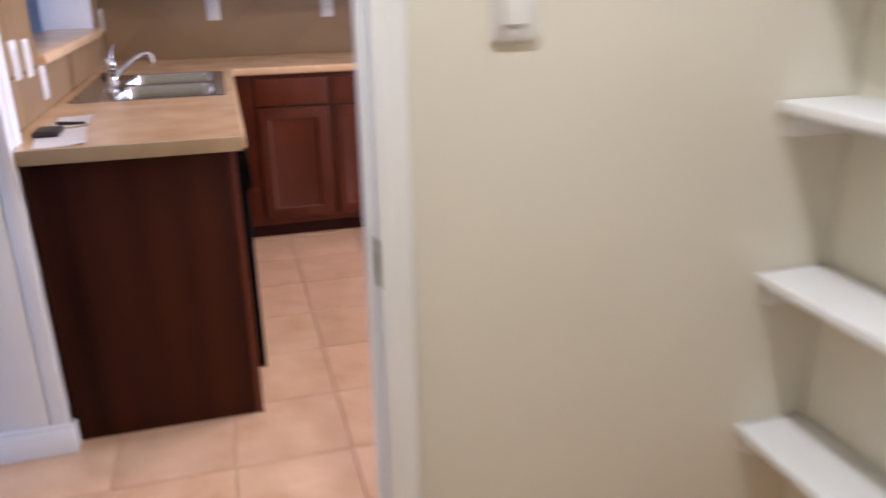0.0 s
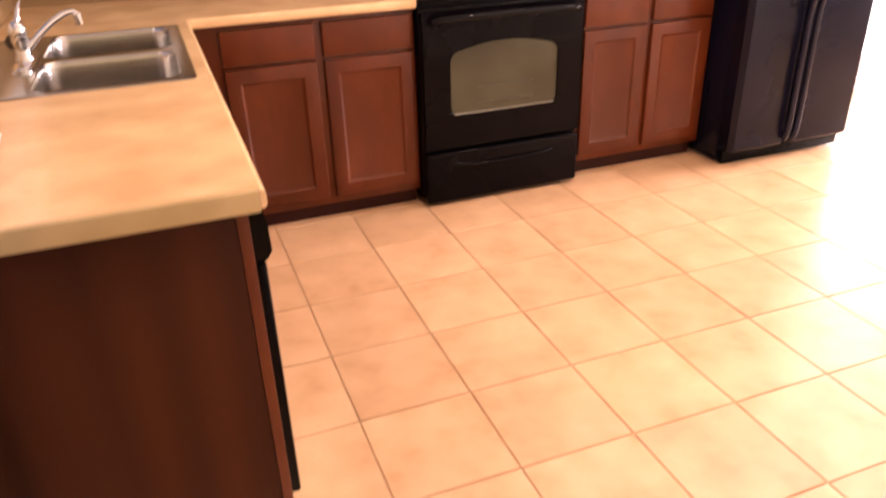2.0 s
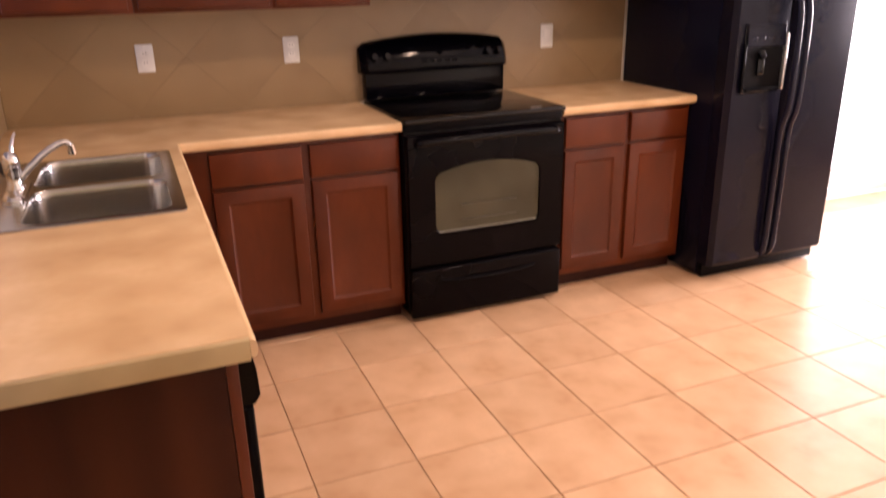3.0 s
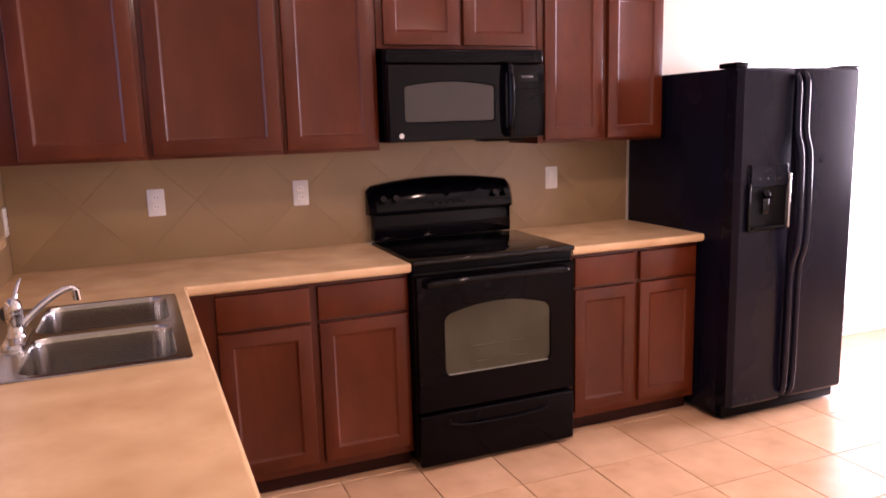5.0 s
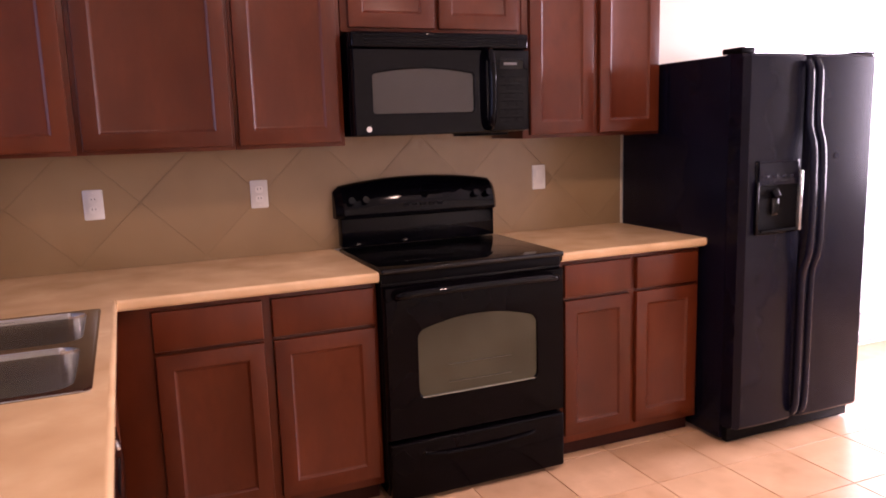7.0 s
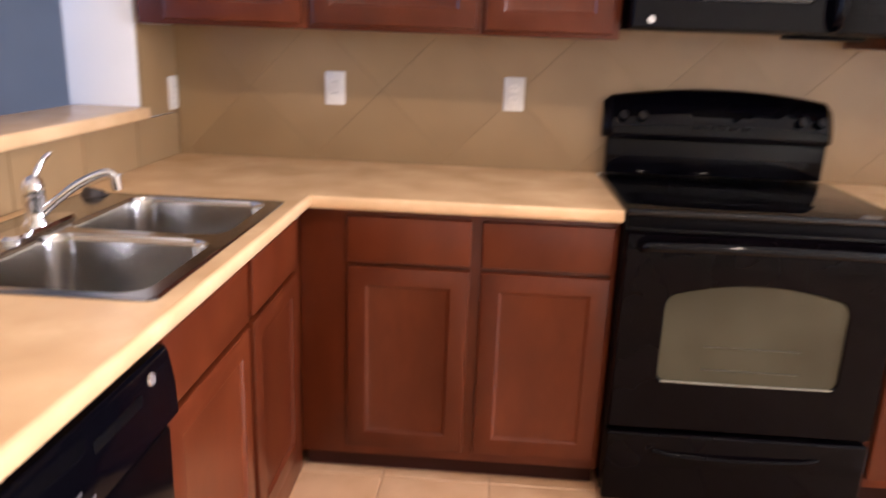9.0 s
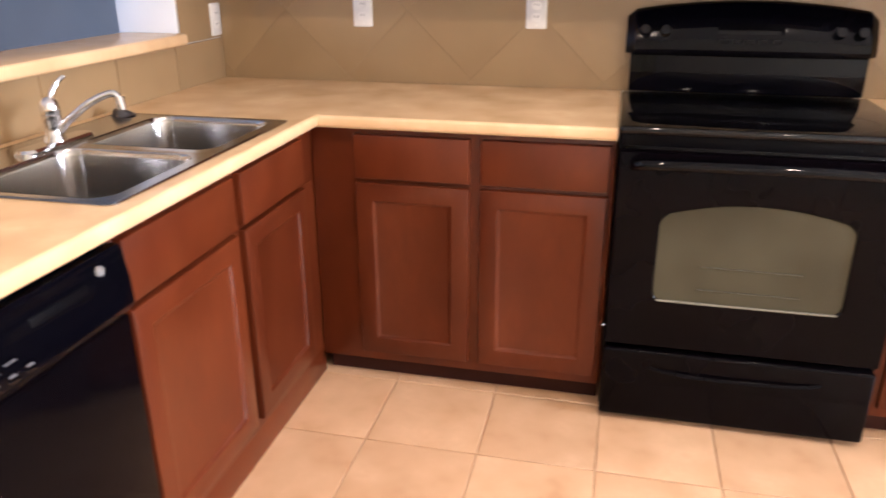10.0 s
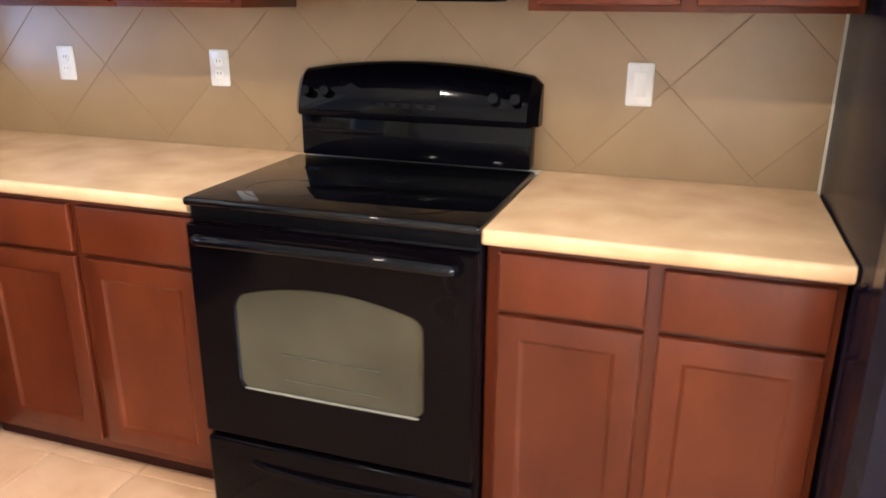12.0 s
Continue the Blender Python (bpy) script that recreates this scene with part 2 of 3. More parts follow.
def panel_front(w, h, place, fr=0.055, t=0.0205, flat=False):
    """A door with stiles, rails and a sunken panel, or a plain slab."""
    steps = [(0, -t), (0, -0.005), (0.0015, -0.0015), (0.005, 0.0)]
    if not flat:
        steps += [(fr, 0.0), (fr + 0.004, -0.0025), (fr + 0.010, -0.0075), (fr + 0.013, -0.0085)]
    rings = []
    for i, o in steps:
        a, b = w / 2 - i, h / 2 - i
        rings.append([place(-a, -b, o), place(a, -b, o), place(a, b, o), place(-a, b, o)])
    return loft(rings)


# ---- the place ----
CEIL_Z = 2.74
TOP = 0.914


def structure(name, bm, material, label, category):
    return solid(name, bm, material, label, category, kind="structure")


structure("subfloor", box(-0.20, 6.2, -5.6, 0.0, -0.06, -0.006), GROUT, "brown sanded grout bed under beige floor tiles", "floor")
structure("floor_living_room", box(-4.6, -0.202, -6.0, 2.6, -0.06, 0.0), DARKFLOOR, "dark brown wooden living room floor", "floor")
structure("ceiling", box(-4.6, 6.3, -6.0, 2.6, CEIL_Z, CEIL_Z + 0.1), CEIL, "plain white textured ceiling", "ceiling")
bm = box(-0.24, 3.83, 0.0, 0.12, 0, CEIL_Z)
box(6.05, 6.2, 0.0, 0.12, 0, CEIL_Z, bm=bm)
box(3.83, 6.05, 0.0, 0.12, 2.62, CEIL_Z, bm=bm)
structure("wall_north", bm, WALL, "cream painted wall behind the cabinets and refrigerator", "wall")
bm = box(-0.165, -0.004, -2.40, -1.70, 0, CEIL_Z, 0.012)
box(-0.004, 0.045, -2.40, -2.347, 0, CEIL_Z, 0.010, bm=bm)
box(-0.004, 0.045, -2.347, -2.27, TOP + 0.002, CEIL_Z, bm=bm)
box(-0.165, -0.004, -1.70, -0.29, 0, 1.065, bm=bm)
box(-0.24, -0.004, -0.29, 0.0, 0, CEIL_Z, 0.008, bm=bm)
box(-0.165, -0.004, -1.70, -0.29, 2.15, CEIL_Z, bm=bm)
structure("wall_west", bm, WHITE, "white wall with a pass-through opening over the sink", "wall")
bm = box(6.2, 6.3, -5.6, -2.35, 0, CEIL_Z)
box(6.2, 6.3, -0.55, 0.12, 0, CEIL_Z, bm=bm)
box(6.2, 6.3, -2.35, -0.55, 0, 0.85, bm=bm)
box(6.2, 6.3, -2.35, -0.55, 2.15, CEIL_Z, bm=bm)
structure("wall_east", bm, WALL, "cream painted wall with the dining window", "wall")
win = thing("window_3", (6.25, -1.45, 0.85), "white framed dining window", "window", kind="structure")
for y0, y1, z0, z1 in ((-2.349, -2.30, 0.851, 2.149), (-0.60, -0.551, 0.851, 2.149), (-2.299, -0.601, 0.851, 0.90), (-2.299, -0.601, 2.10, 2.149)):
    part("frame", box(6.22, 6.28, y0, y1, z0, z1, 0.004), WHITE, win)
g = part("pane", box(6.248, 6.253, -2.299, -0.601, 0.901, 2.099), GLASSM, win)
g.visible_shadow = False
bm = box(0.813, 6.2, -3.522, -3.444, 0, CEIL_Z)
box(-0.20, 0.033, -3.522, -3.444, 0, CEIL_Z, bm=bm)
box(0.033, 0.813, -3.522, -3.444, 2.06, CEIL_Z, bm=bm)
structure("wall_pantry", bm, WALL, "cream painted wall with the pantry doorway", "wall")
structure("wall_pantry_side", box(1.615, 1.735, -5.6, -3.524, 0, CEIL_Z), WALL, "cream painted pantry wall that carries shelves", "wall")
structure("wall_pantry_back", box(-0.3, 1.615, -5.7, -5.6, 0, CEIL_Z), WALL, "cream painted pantry back wall", "wall")
structure("wall_pantry_left", box(-0.30, -0.202, -5.6, -3.524, 0, CEIL_Z), WALL, "cream painted pantry wall", "wall")
bm = box(-4.6, -0.10, 2.5, 2.6, 0, CEIL_Z)
box(-4.6, -0.30, -6.0, -5.9, 0, CEIL_Z, bm=bm)
box(-0.24, -0.10, 0.12, 2.5, 0, CEIL_Z, bm=bm)
box(-4.6, -4.5, -5.9, -4.6, 0, CEIL_Z, bm=bm)
box(-4.6, -4.5, -2.2, 2.5, 0, CEIL_Z, bm=bm)
box(-4.6, -4.5, -4.6, -2.2, 0, 0.6, bm=bm)
box(-4.6, -4.5, -4.6, -2.2, 2.4, CEIL_Z, bm=bm)
structure("wall_living_room", bm, WALL_BLUE, "blue-grey painted living room walls", "wall")
structure("trim", box(-0.222, 0.035, -1.698, -0.292, 1.067, 1.107, 0.010, 3), LAMINATE, "tan laminate ledge on the half wall over the sink", "ledge")

# baseboards
bm = box(-0.179, 0.059, -2.414, -2.401, 0, 0.085, 0.004)
box(-0.175, 0.054, -2.410, -2.402, 0.085, 0.10, 0.003, bm=bm)
box(0.046, 0.059, -2.400, -2.349, 0, 0.085, 0.004, bm=bm)
box(-0.179, -0.166, -2.400, -0.3, 0, 0.085, 0.004, bm=bm)
structure("baseboard", bm, WHITE, "white moulded baseboard round the wall end", "baseboard")
bm = box(3.05, 3.828, -0.014, -0.001, 0, 0.09, 0.004)
structure("baseboard", bm, WHITE, "white baseboard beside the refrigerator", "baseboard")

# pantry door frame: lining, stop and casing on both sides
jamb = thing("door_1", (0.80, -3.475, 0), "white painted pantry door frame, door removed", "door frame", kind="structure")
for x0, x1, sx, ox in ((0.793, 0.812, 0.781, 0.793), (0.034, 0.053, 0.053, 0.065)):
    part("jamb", box(x0, x1, -3.532, -3.430, 0, 2.04, 0.003), WHITE, jamb)
    part("stop", box(sx, ox, -3.496, -3.462, 0, 2.03, 0.005), WHITE, jamb)


def casing(x0, x1, y, out):
    """A moulded casing board: thin at the opening, thick with a rounded back edge at the wall side; out is its facing along y."""
    prof = [(0.0, 0.0), (0.0, 0.006), (0.06, 0.009), (0.18, 0.0095), (0.26, 0.0125), (0.72, 0.0150), (0.92, 0.0150), (1.0, 0.011), (1.0, 0.0)]
    return loft([[(x0 + (x1 - x0) * u, y + out * d, z) for u, d in prof] for z in (0.0, 2.07)])


for x0, x1 in ((0.797, 0.843), (0.049, 0.003)):
    part("casing", casing(x0, x1, -3.5225, -1), WHITE, jamb)
    part("casing", casing(x0, x1, -3.4435, 1), WHITE, jamb)
part("jamb", box(0.034, 0.812, -3.530, -3.432, 2.041, 2.06, 0.003), WHITE, jamb)
part("strike_plate", box(0.7905, 0.7935, -3.528, -3.4975, 0.890, 0.964, 0.001), BRASS, jamb, "dull metal strike plate")
part("strike_hole", box(0.7900, 0.7920, -3.521, -3.505, 0.912, 0.942), SLOT, jamb)

# patio door with bright daylight behind it
patio = thing("window_1", (5.0, 0.06, 0), "white framed glass patio door, glaring daylight outside", "patio door", kind="structure")
for x0, x1 in ((3.831, 3.87), (6.01, 6.049)):
    part("frame", box(x0, x1, 0.02, 0.10, 0, 2.619, 0.004), WHITE, patio)
for x0, x1 in ((3.871, 6.009),):
    part("rail", box(x0, x1, 0.022, 0.098, 0.0, 0.05, 0.004), WHITE, patio)
    part("rail", box(x0, x1, 0.022, 0.098, 2.57, 2.619, 0.004), WHITE, patio)
    g = part("pane", box(x0, x1, 0.055, 0.061, 0.051, 2.569), GLASSM, patio)
    g.visible_shadow = False
structure("ground", box(-60, 60, 0.12, 80, -0.16, -0.08), OUT_GROUND, "pale concrete patio and ground outside", "ground")
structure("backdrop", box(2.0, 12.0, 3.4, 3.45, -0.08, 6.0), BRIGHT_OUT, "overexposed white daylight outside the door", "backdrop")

# living room window
win = thing("window_2", (-4.55, -3.4, 0.6), "white framed living room window", "window", kind="structure")
for y0, y1, z0, z1 in ((-4.6, -4.54, 0.6, 2.4), (-2.26, -2.2, 0.6, 2.4), (-4.539, -2.261, 0.6, 0.66), (-4.539, -2.261, 2.34, 2.4), (-3.43, -3.37, 0.661, 2.339)):
    part("frame", box(-4.58, -4.52, y0, y1, z0, z1, 0.004), WHITE, win)
for y0, y1 in ((-4.539, -3.431), (-3.369, -2.261)):
    g = part("pane", box(-4.552, -4.547, y0, y1, 0.661, 2.339), GLASSM, win)
    g.visible_shadow = False

# ---- counters ----


def counter_sheet(xs, ys, keep):
    """A worktop slab from a grid of cells."""
    bm = bmesh.new()
    vs = {(i, j): bm.verts.new((x, y, TOP)) for i, x in enumerate(xs) for j, y in enumerate(ys)}
    faces = []
    for i in range(len(xs) - 1):
        for j in range(len(ys) - 1):
            if keep((xs[i] + xs[i + 1]) / 2, (ys[j] + ys[j + 1]) / 2):
                faces.append(bm.faces.new((vs[i, j], vs[i + 1, j], vs[i + 1, j + 1], vs[i, j + 1])))
    bmesh.ops.delete(bm, geom=[v for v in bm.verts if not v.link_faces], context="VERTS")
    r = bmesh.ops.extrude_face_region(bm, geom=faces)
    for v in [g for g in r["geom"] if isinstance(g, bmesh.types.BMVert)]:
        v.co.z -= 0.038
    bmesh.ops.recalc_face_normals(bm, faces=bm.faces)
    return bm


def counter_edge(a, b, out):
    """Rolled front edge from a to b, butted to the slab, facing along out."""
    prof = [(0.0, 0.0), (0.002, 0.0)] + [(0.002 + 0.010 * math.sin(k * math.pi / 8), -0.010 + 0.010 * math.cos(k * math.pi / 8)) for k in (1, 2, 3, 4)]
    prof += [(0.012, -0.026), (0.009, -0.032), (0.005, -0.034), (0.0, -0.034)]
    return loft([[(p[0] + out[0] * o, p[1] + out[1] * o, TOP + z) for o, z in prof] for p in (a, b)])


SX0, SX1, SY0, SY1 = 0.072, 0.572, -1.525, -0.768
top = thing("countertop", (0.32, -1.2, TOP), "tan mottled laminate worktop in an L with a sink cut-out", "worktop")
part("slab", counter_sheet((0.0, SX0, SX1, 0.628, 1.518), (-2.373, SY0, SY1, -0.628, -0.002),
                           lambda x, y: (x < 0.628 or y > -0.628) and not (SX0 < x < SX1 and SY0 < y < SY1)), LAMINATE, top)
part("front_edge", counter_edge((0.628, -2.385), (0.628, -0.6285), (1, 0)), LAMINATE, top, "rounded laminate front edge")
part("front_edge", counter_edge((0.6405, -0.628), (1.518, -0.628), (0, -1)), LAMINATE, top, "rounded laminate front edge")
part("end_edge", box(0.047, 0.6275, -2.386, -2.3732, TOP - 0.040, TOP, 0.0015), LAMINATE_END_SHADED, top, "square olive-tan laminate end strip with its shade in the colour")
top = thing("countertop", (2.66, -0.3, TOP), "tan mottled laminate worktop between range and refrigerator", "worktop")
part("slab", counter_sheet((2.292, 3.032), (-0.628, -0.002), lambda x, y: True), LAMINATE, top)
part("front_edge", counter_edge((2.292, -0.628), (3.032, -0.628), (0, -1)), LAMINATE, top, "rounded laminate front edge")

# ---- cabinets ----


def base_cabinet(x0, x1, doors, label):
    c = thing("base_cabinet", ((x0 + x1) / 2, -0.3, 0), label, "cabinet", "base cabinets")
    part("body", box(x0, x1, -0.591, -0.004, 0.078, 0.875, 0.0015), WOOD, c)
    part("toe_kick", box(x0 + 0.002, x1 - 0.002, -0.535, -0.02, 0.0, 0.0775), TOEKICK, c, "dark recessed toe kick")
    for a, b in doors:
        part("door", panel_front(b - a, 0.590, facing_front((a + b) / 2, -0.612, 0.409)), WOOD, c)
        part("drawer_front", panel_front(b - a, 0.137, facing_front((a + b) / 2, -0.612, 0.7865), flat=True), WOOD, c)
    return c


base_cabinet(0.594, 1.518, ((0.738, 1.098), (1.130, 1.505)), "cherry-stained base cabinet with two doors and drawers")
base_cabinet(2.292, 3.030, ((2.322, 2.650), (2.682, 3.012)), "cherry-stained base cabinet beside the black refrigerator")
c = thing("sink_cabinet", (0.3, -1.15, 0), "cherry-stained sink cabinet with false drawer fronts", "cabinet", "base cabinets")
part("body", box(0.012, 0.591, -1.592, -0.20, 0.10, 0.70, 0.0015), WOOD, c)
part("face_frame", box(0.573, 0.592, -1.592, -0.20, 0.7005, 0.875, 0.001), WOOD, c)
part("plinth", box(0.03, 0.586, -1.590, -0.564, 0.0, 0.0995, 0.001), WOOD, c)
for a, b in ((-1.566, -1.122), (-1.088, -0.700)):
    part("door", panel_front(b - a, 0.566, facing_right(0.613, (a + b) / 2, 0.421)), WOOD, c)
    part("drawer_front", panel_front(b - a, 0.137, facing_right(0.613, (a + b) / 2, 0.7865), flat=True), WOOD, c)
c = thing("end_panel", (0.3, -2.31, 0), "dark wood end panel closing the peninsula", "cabinet panel")
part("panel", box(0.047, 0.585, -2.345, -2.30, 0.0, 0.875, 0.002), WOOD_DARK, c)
part("stile", box(0.5855, 0.607, -2.346, -2.283, 0.0, 0.875, 0.002), WOOD, c)


def upper_cabinet(x0, x1, z0, z1, doors, label, name="wall_cabinet", depth=0.311):
    c = thing(name, ((x0 + x1) / 2, -0.15, z0), label, "cabinet", "wall cabinets")
    part("body", box(x0, x1, -depth, -0.009, z0, z1, 0.0015), WOOD, c)
    for a, b in doors:
        part("door", panel_front(b - a, z1 - z0 - 0.035, facing_front((a + b) / 2, -depth - 0.0210, (z0 + z1) / 2 - 0.003)), WOOD, c)
    return c


UZ0, UZ1 = 1.368, 2.12
upper_cabinet(0.02, 0.558, UZ0, UZ1, ((0.112, 0.540),), "cherry-stained wall cabinet in the corner, one door")
upper_cabinet(0.559, 1.090, UZ0, UZ1, ((0.576, 1.078),), "cherry-stained wall cabinet with a wide door")
upper_cabinet(1.091, 1.508, UZ0, UZ1, ((1.104, 1.488),), "cherry-stained wall cabinet beside the microwave")
upper_cabinet(1.512, 2.296, 1.802, UZ1, ((1.540, 1.895), (1.915, 2.272)), "short cherry-stained wall cabinet over the microwave")
upper_cabinet(2.300, 3.022, UZ0, UZ1, ((2.330, 2.650), (2.684, 3.008)), "cherry-stained wall cabinet with two doors")


def crown(x0, x1):
    prof = [(0.0, 0.0), (-0.012, 0.0), (-0.016, 0.010), (-0.030, 0.022), (-0.042, 0.040), (-0.046, 0.054), (-0.046, 0.062), (0.0, 0.062)]
    bm = bmesh.new()
    ring = lambda x, k: [bm.verts.new((x - k * o, -0.330 + o, UZ1 - 0.044 + h)) for o, h in prof]
    a, b = ring(x0, 0), ring(x1, 1)
    cc = [bm.verts.new((x1 - o, -0.004, UZ1 - 0.044 + h)) for o, h in prof]
    for p, q in ((a, b), (b, cc)):
        for i in range(len(prof)):
            j = (i + 1) % len(prof)
            bm.faces.new((p[i], p[j], q[j], q[i]))
    bm.faces.new(a)
    bm.faces.new(cc)
    return bm


solid("crown_moulding", crown(0.02, 3.024), WOOD, "cherry-stained crown moulding along the wall cabinets", "moulding")

# ---- range ----
RX0, RX1 = 1.524, 2.286
RC = (RX0 + RX1) / 2
rg = thing("range", (RC, -0.34, 0), "black freestanding electric range with glass cooktop", "stove")
part("body", box(RX0, RX1, -0.628, -0.012, 0.035, 0.903, 0.004), BLACK, rg)
part("base", box(RX0 + 0.03, RX1 - 0.03, -0.58, -0.05, 0.0, 0.0345), BLACK_MATT, rg)
part("cooktop", box(RX0 - 0.003, RX1 + 0.003, -0.662, -0.075, 0.9035, 0.926, 0.009, 3), BLACK_SHINE, rg, "black ceramic glass cooktop")
BURNER = mat("burner_marking", (0.003, 0.003, 0.0036), 0.12, spec=0.3)
for ux, uy, r in ((-0.19, -0.50, 0.10), (0.19, -0.50, 0.115), (-0.19, -0.22, 0.08), (0.19, -0.22, 0.08)):
    n = 40
    part("burner_ring", loft([[(RC + ux + q * math.cos(2 * math.pi * k / n), uy + q * math.sin(2 * math.pi * k / n), 0.9264) for k in range(n)] for q in (r - 0.003, r)],
                             cap0=False, cap1=False), BURNER, rg)
part("vent_strip", box(RX0 + 0.004, RX1 - 0.004, -0.640, -0.6285, 0.868, 0.9030, 0.003), BLACK_MATT, rg)


def backguard():
    """The control box: its front leans back in one soft bow, its top edge arches, its ends are rounded."""
    prof = ((0.0, 0.062), (0.0, 0.092), (0.035, 0.1035), (0.12, 0.107), (0.22, 0.1055), (0.34, 0.1005), (0.48, 0.0925), (0.62, 0.0825), (0.76, 0.0705), (0.88, 0.0575), (0.96, 0.045), (1.0, 0.032))
    rings = []
    n = 28
    for k in range(n + 1):
        s = -1 + 2 * k / n
        x = RC + s * 0.384
        end = (1 - abs(s)) * 0.384
        soft = 1 - max(0.0, 1 - end / 0.03) ** 2 * 0.40
        top = 1.184 + 0.034 * (1 - s * s) - (1 - soft) * 0.05
        rings.append([(x, -0.010, 1.050)] + [(x, -0.010 - (o - 0.010 + 0.011 * (1 - s * s) - 0.004) * soft, 1.050 + (top - 1.050) * f) for f, o in prof] + [(x, -0.010, top)])
    return loft(rings)


part("riser", box(RX0 + 0.016, RX1 - 0.016, -0.074, -0.014, 0.9265, 1.0495, 0.004), BLACK, rg)
cp = part("control_panel", backguard(), BLACK, rg, "glossy black control panel with a bowed top")
for ux in (-0.325, -0.262, 0.262, 0.325):
    part("knob", rod((RC + ux, -0.080, 1.118), (RC + ux, -0.117, 1.132), 0.0175, 0.0150, 24), BLACK_GLASS, cp)
lean = lambda x0, x1, z0, z1, out: loft([[(x, -0.1185 + 0.44 * (z - 1.08) - o, z) for x, z in ((x0, z0), (x1, z0), (x1, z1), (x0, z1))] for o in (0.0, out)])
part("display", lean(RC - 0.10, RC + 0.10, 1.118, 1.146, 0.0035), BLACK_GLASS, cp)
for k in range(5):
    part("button", lean(RC - 0.092 + k * 0.04, RC - 0.068 + k * 0.04, 1.092, 1.103, 0.0035), BLACK_MATT, cp)


def framed_front(w, h, place, win, dv, t=0.035, depth=0.006):
    """A slab with a window of the given outline sunk into it; returns slab and pane."""
    inner = [(u, v + dv) for u, v in win]
    edge = on_rect(inner, w, h, 0.0)
    sh = lambda pts, k: [(u * k, v * k) for u, v in pts]
    k = 1 - 0.008 / max(w, h)
    grow = lambda pts, g: [(u + g * (1 if u > 0 else -1) * min(1, abs(u) * 20), v + g * (1 if v > dv else -1)) for u, v in pts]
    rings = [[place(u, v, -t) for u, v in edge], [place(u, v, -0.006) for u, v in edge], [place(u, v, 0) for u, v in sh(edge, k)],
             [place(u, v, 0) for u, v in grow(inner, 0.004)], [place(u, v, -depth) for u, v in inner]]
    slab = loft(rings, cap1=False)
    pane = loft([[place(u, v, -depth - 0.004) for u, v in inner], [place(u, v, -depth - 0.0005) for u, v in inner]])
    return slab, pane


DZ0, DZ1 = 0.270, 0.858
win_o = arched(0.505, 0.258, 0.030, 0.042)
slab, pane = framed_front(RX1 - RX0 - 0.006, DZ1 - DZ0, facing_front(RC, -0.664, (DZ0 + DZ1) / 2), win_o, 0.550 - (DZ0 + DZ1) / 2)
dr = part("oven_door", slab, BLACK_DOOR, rg, "glossy black oven door with arched window")
part("window", pane, OVEN_PANE, dr, "pale olive-grey oven window glass")
part("window_edge", tube([(RC - 0.245, -0.6605, 0.4215), (RC, -0.6605, 0.4205), (RC + 0.245, -0.6605, 0.4215)], 0.0035, 8), OVEN_TRIM, dr)
for zz in (0.465, 0.535):
    part("rack", tube([(RC - 0.13, -0.6595, zz), (RC + 0.02, -0.6595, zz - 0.001), (RC + 0.14, -0.6595, zz - 0.002)], 0.0018, 8), RACK, dr, "faint oven rack bar behind the glass")
part("handle", tube([(RX0 + 0.045, -0.668, 0.822), (RX0 + 0.07, -0.700, 0.832), (RC - 0.15, -0.712, 0.838), (RC + 0.15, -0.712, 0.838), (RX1 - 0.07, -0.700, 0.832),
                     (RX1 - 0.045, -0.668, 0.822)], 0.013, 14, 1.2), mat("black_handle", (0.0018, 0.0018, 0.0028), 0.05, spec=0.16), dr, "black curved bar handle")
dw2 = part("drawer", box(RX0 + 0.003, RX1 - 0.003, -0.664, -0.629, 0.022, 0.253, 0.010, 3), BLACK_DOOR, rg, "black storage drawer")
part("drawer_pull", tube([(RC - 0.24, -0.663, 0.196), (RC - 0.18, -0.672, 0.188), (RC, -0.676, 0.183), (RC + 0.18, -0.672, 0.188), (RC + 0.24, -0.663, 0.196)], 0.006, 12, 1.6), BLACK_DOOR, dw2)
for ux in (-0.33, 0.33):
    part("foot", rod((RC + ux, -0.56, 0), (RC + ux, -0.56, 0.036), 0.02), BLACK_MATT, rg)

# ---- microwave over the range ----
MX0, MX1, MZ0, MZ1 = 1.526, 2.284, 1.400, 1.796
mw = thing("microwave", ((MX0 + MX1) / 2, -0.2, MZ0), "black over-the-range microwave under a short cabinet", "microwave")
part("body", box(MX0, MX1, -0.362, -0.006, MZ0, MZ1, 0.004), BLACK, mw)
mcx = (MX0 + 2.105) / 2
slab, pane = framed_front(2.103 - MX0, 0.325, facing_front(mcx, -0.402, 1.5675), arched(0.425, 0.150, 0.012, 0.020), -0.006, t=0.039)
md = part("door", slab, BLACK, mw, "glossy black microwave door")
part("window", pane, MW_PANE, md, "grey microwave window glass")
part("badge", rod((MX0 + 0.055, -0.4015, 1.428), (MX0 + 0.055, -0.4045, 1.428), 0.012, 0.011, 20), LOGO, md, "small round silver badge")
part("handle", tube([(2.088, -0.400, 1.725), (2.090, -0.436, 1.705), (2.092, -0.446, 1.58), (2.090, -0.436, 1.445), (2.088, -0.400, 1.425)], 0.015, 14, 1.2), BLACK, md)
kp = part("control_panel", box(2.106, MX1, -0.402, -0.3625, 1.405, 1.730, 0.006), BLACK, mw)
part("display", box(2.145, 2.255, -0.4045, -0.4022, 1.655, 1.700, 0.001), BLACK_GLASS, kp)
part("marking", box(2.165, 2.225, -0.4052, -0.4046, 1.671, 1.681), GREY_MARK, kp, "pale digits bar on the display")
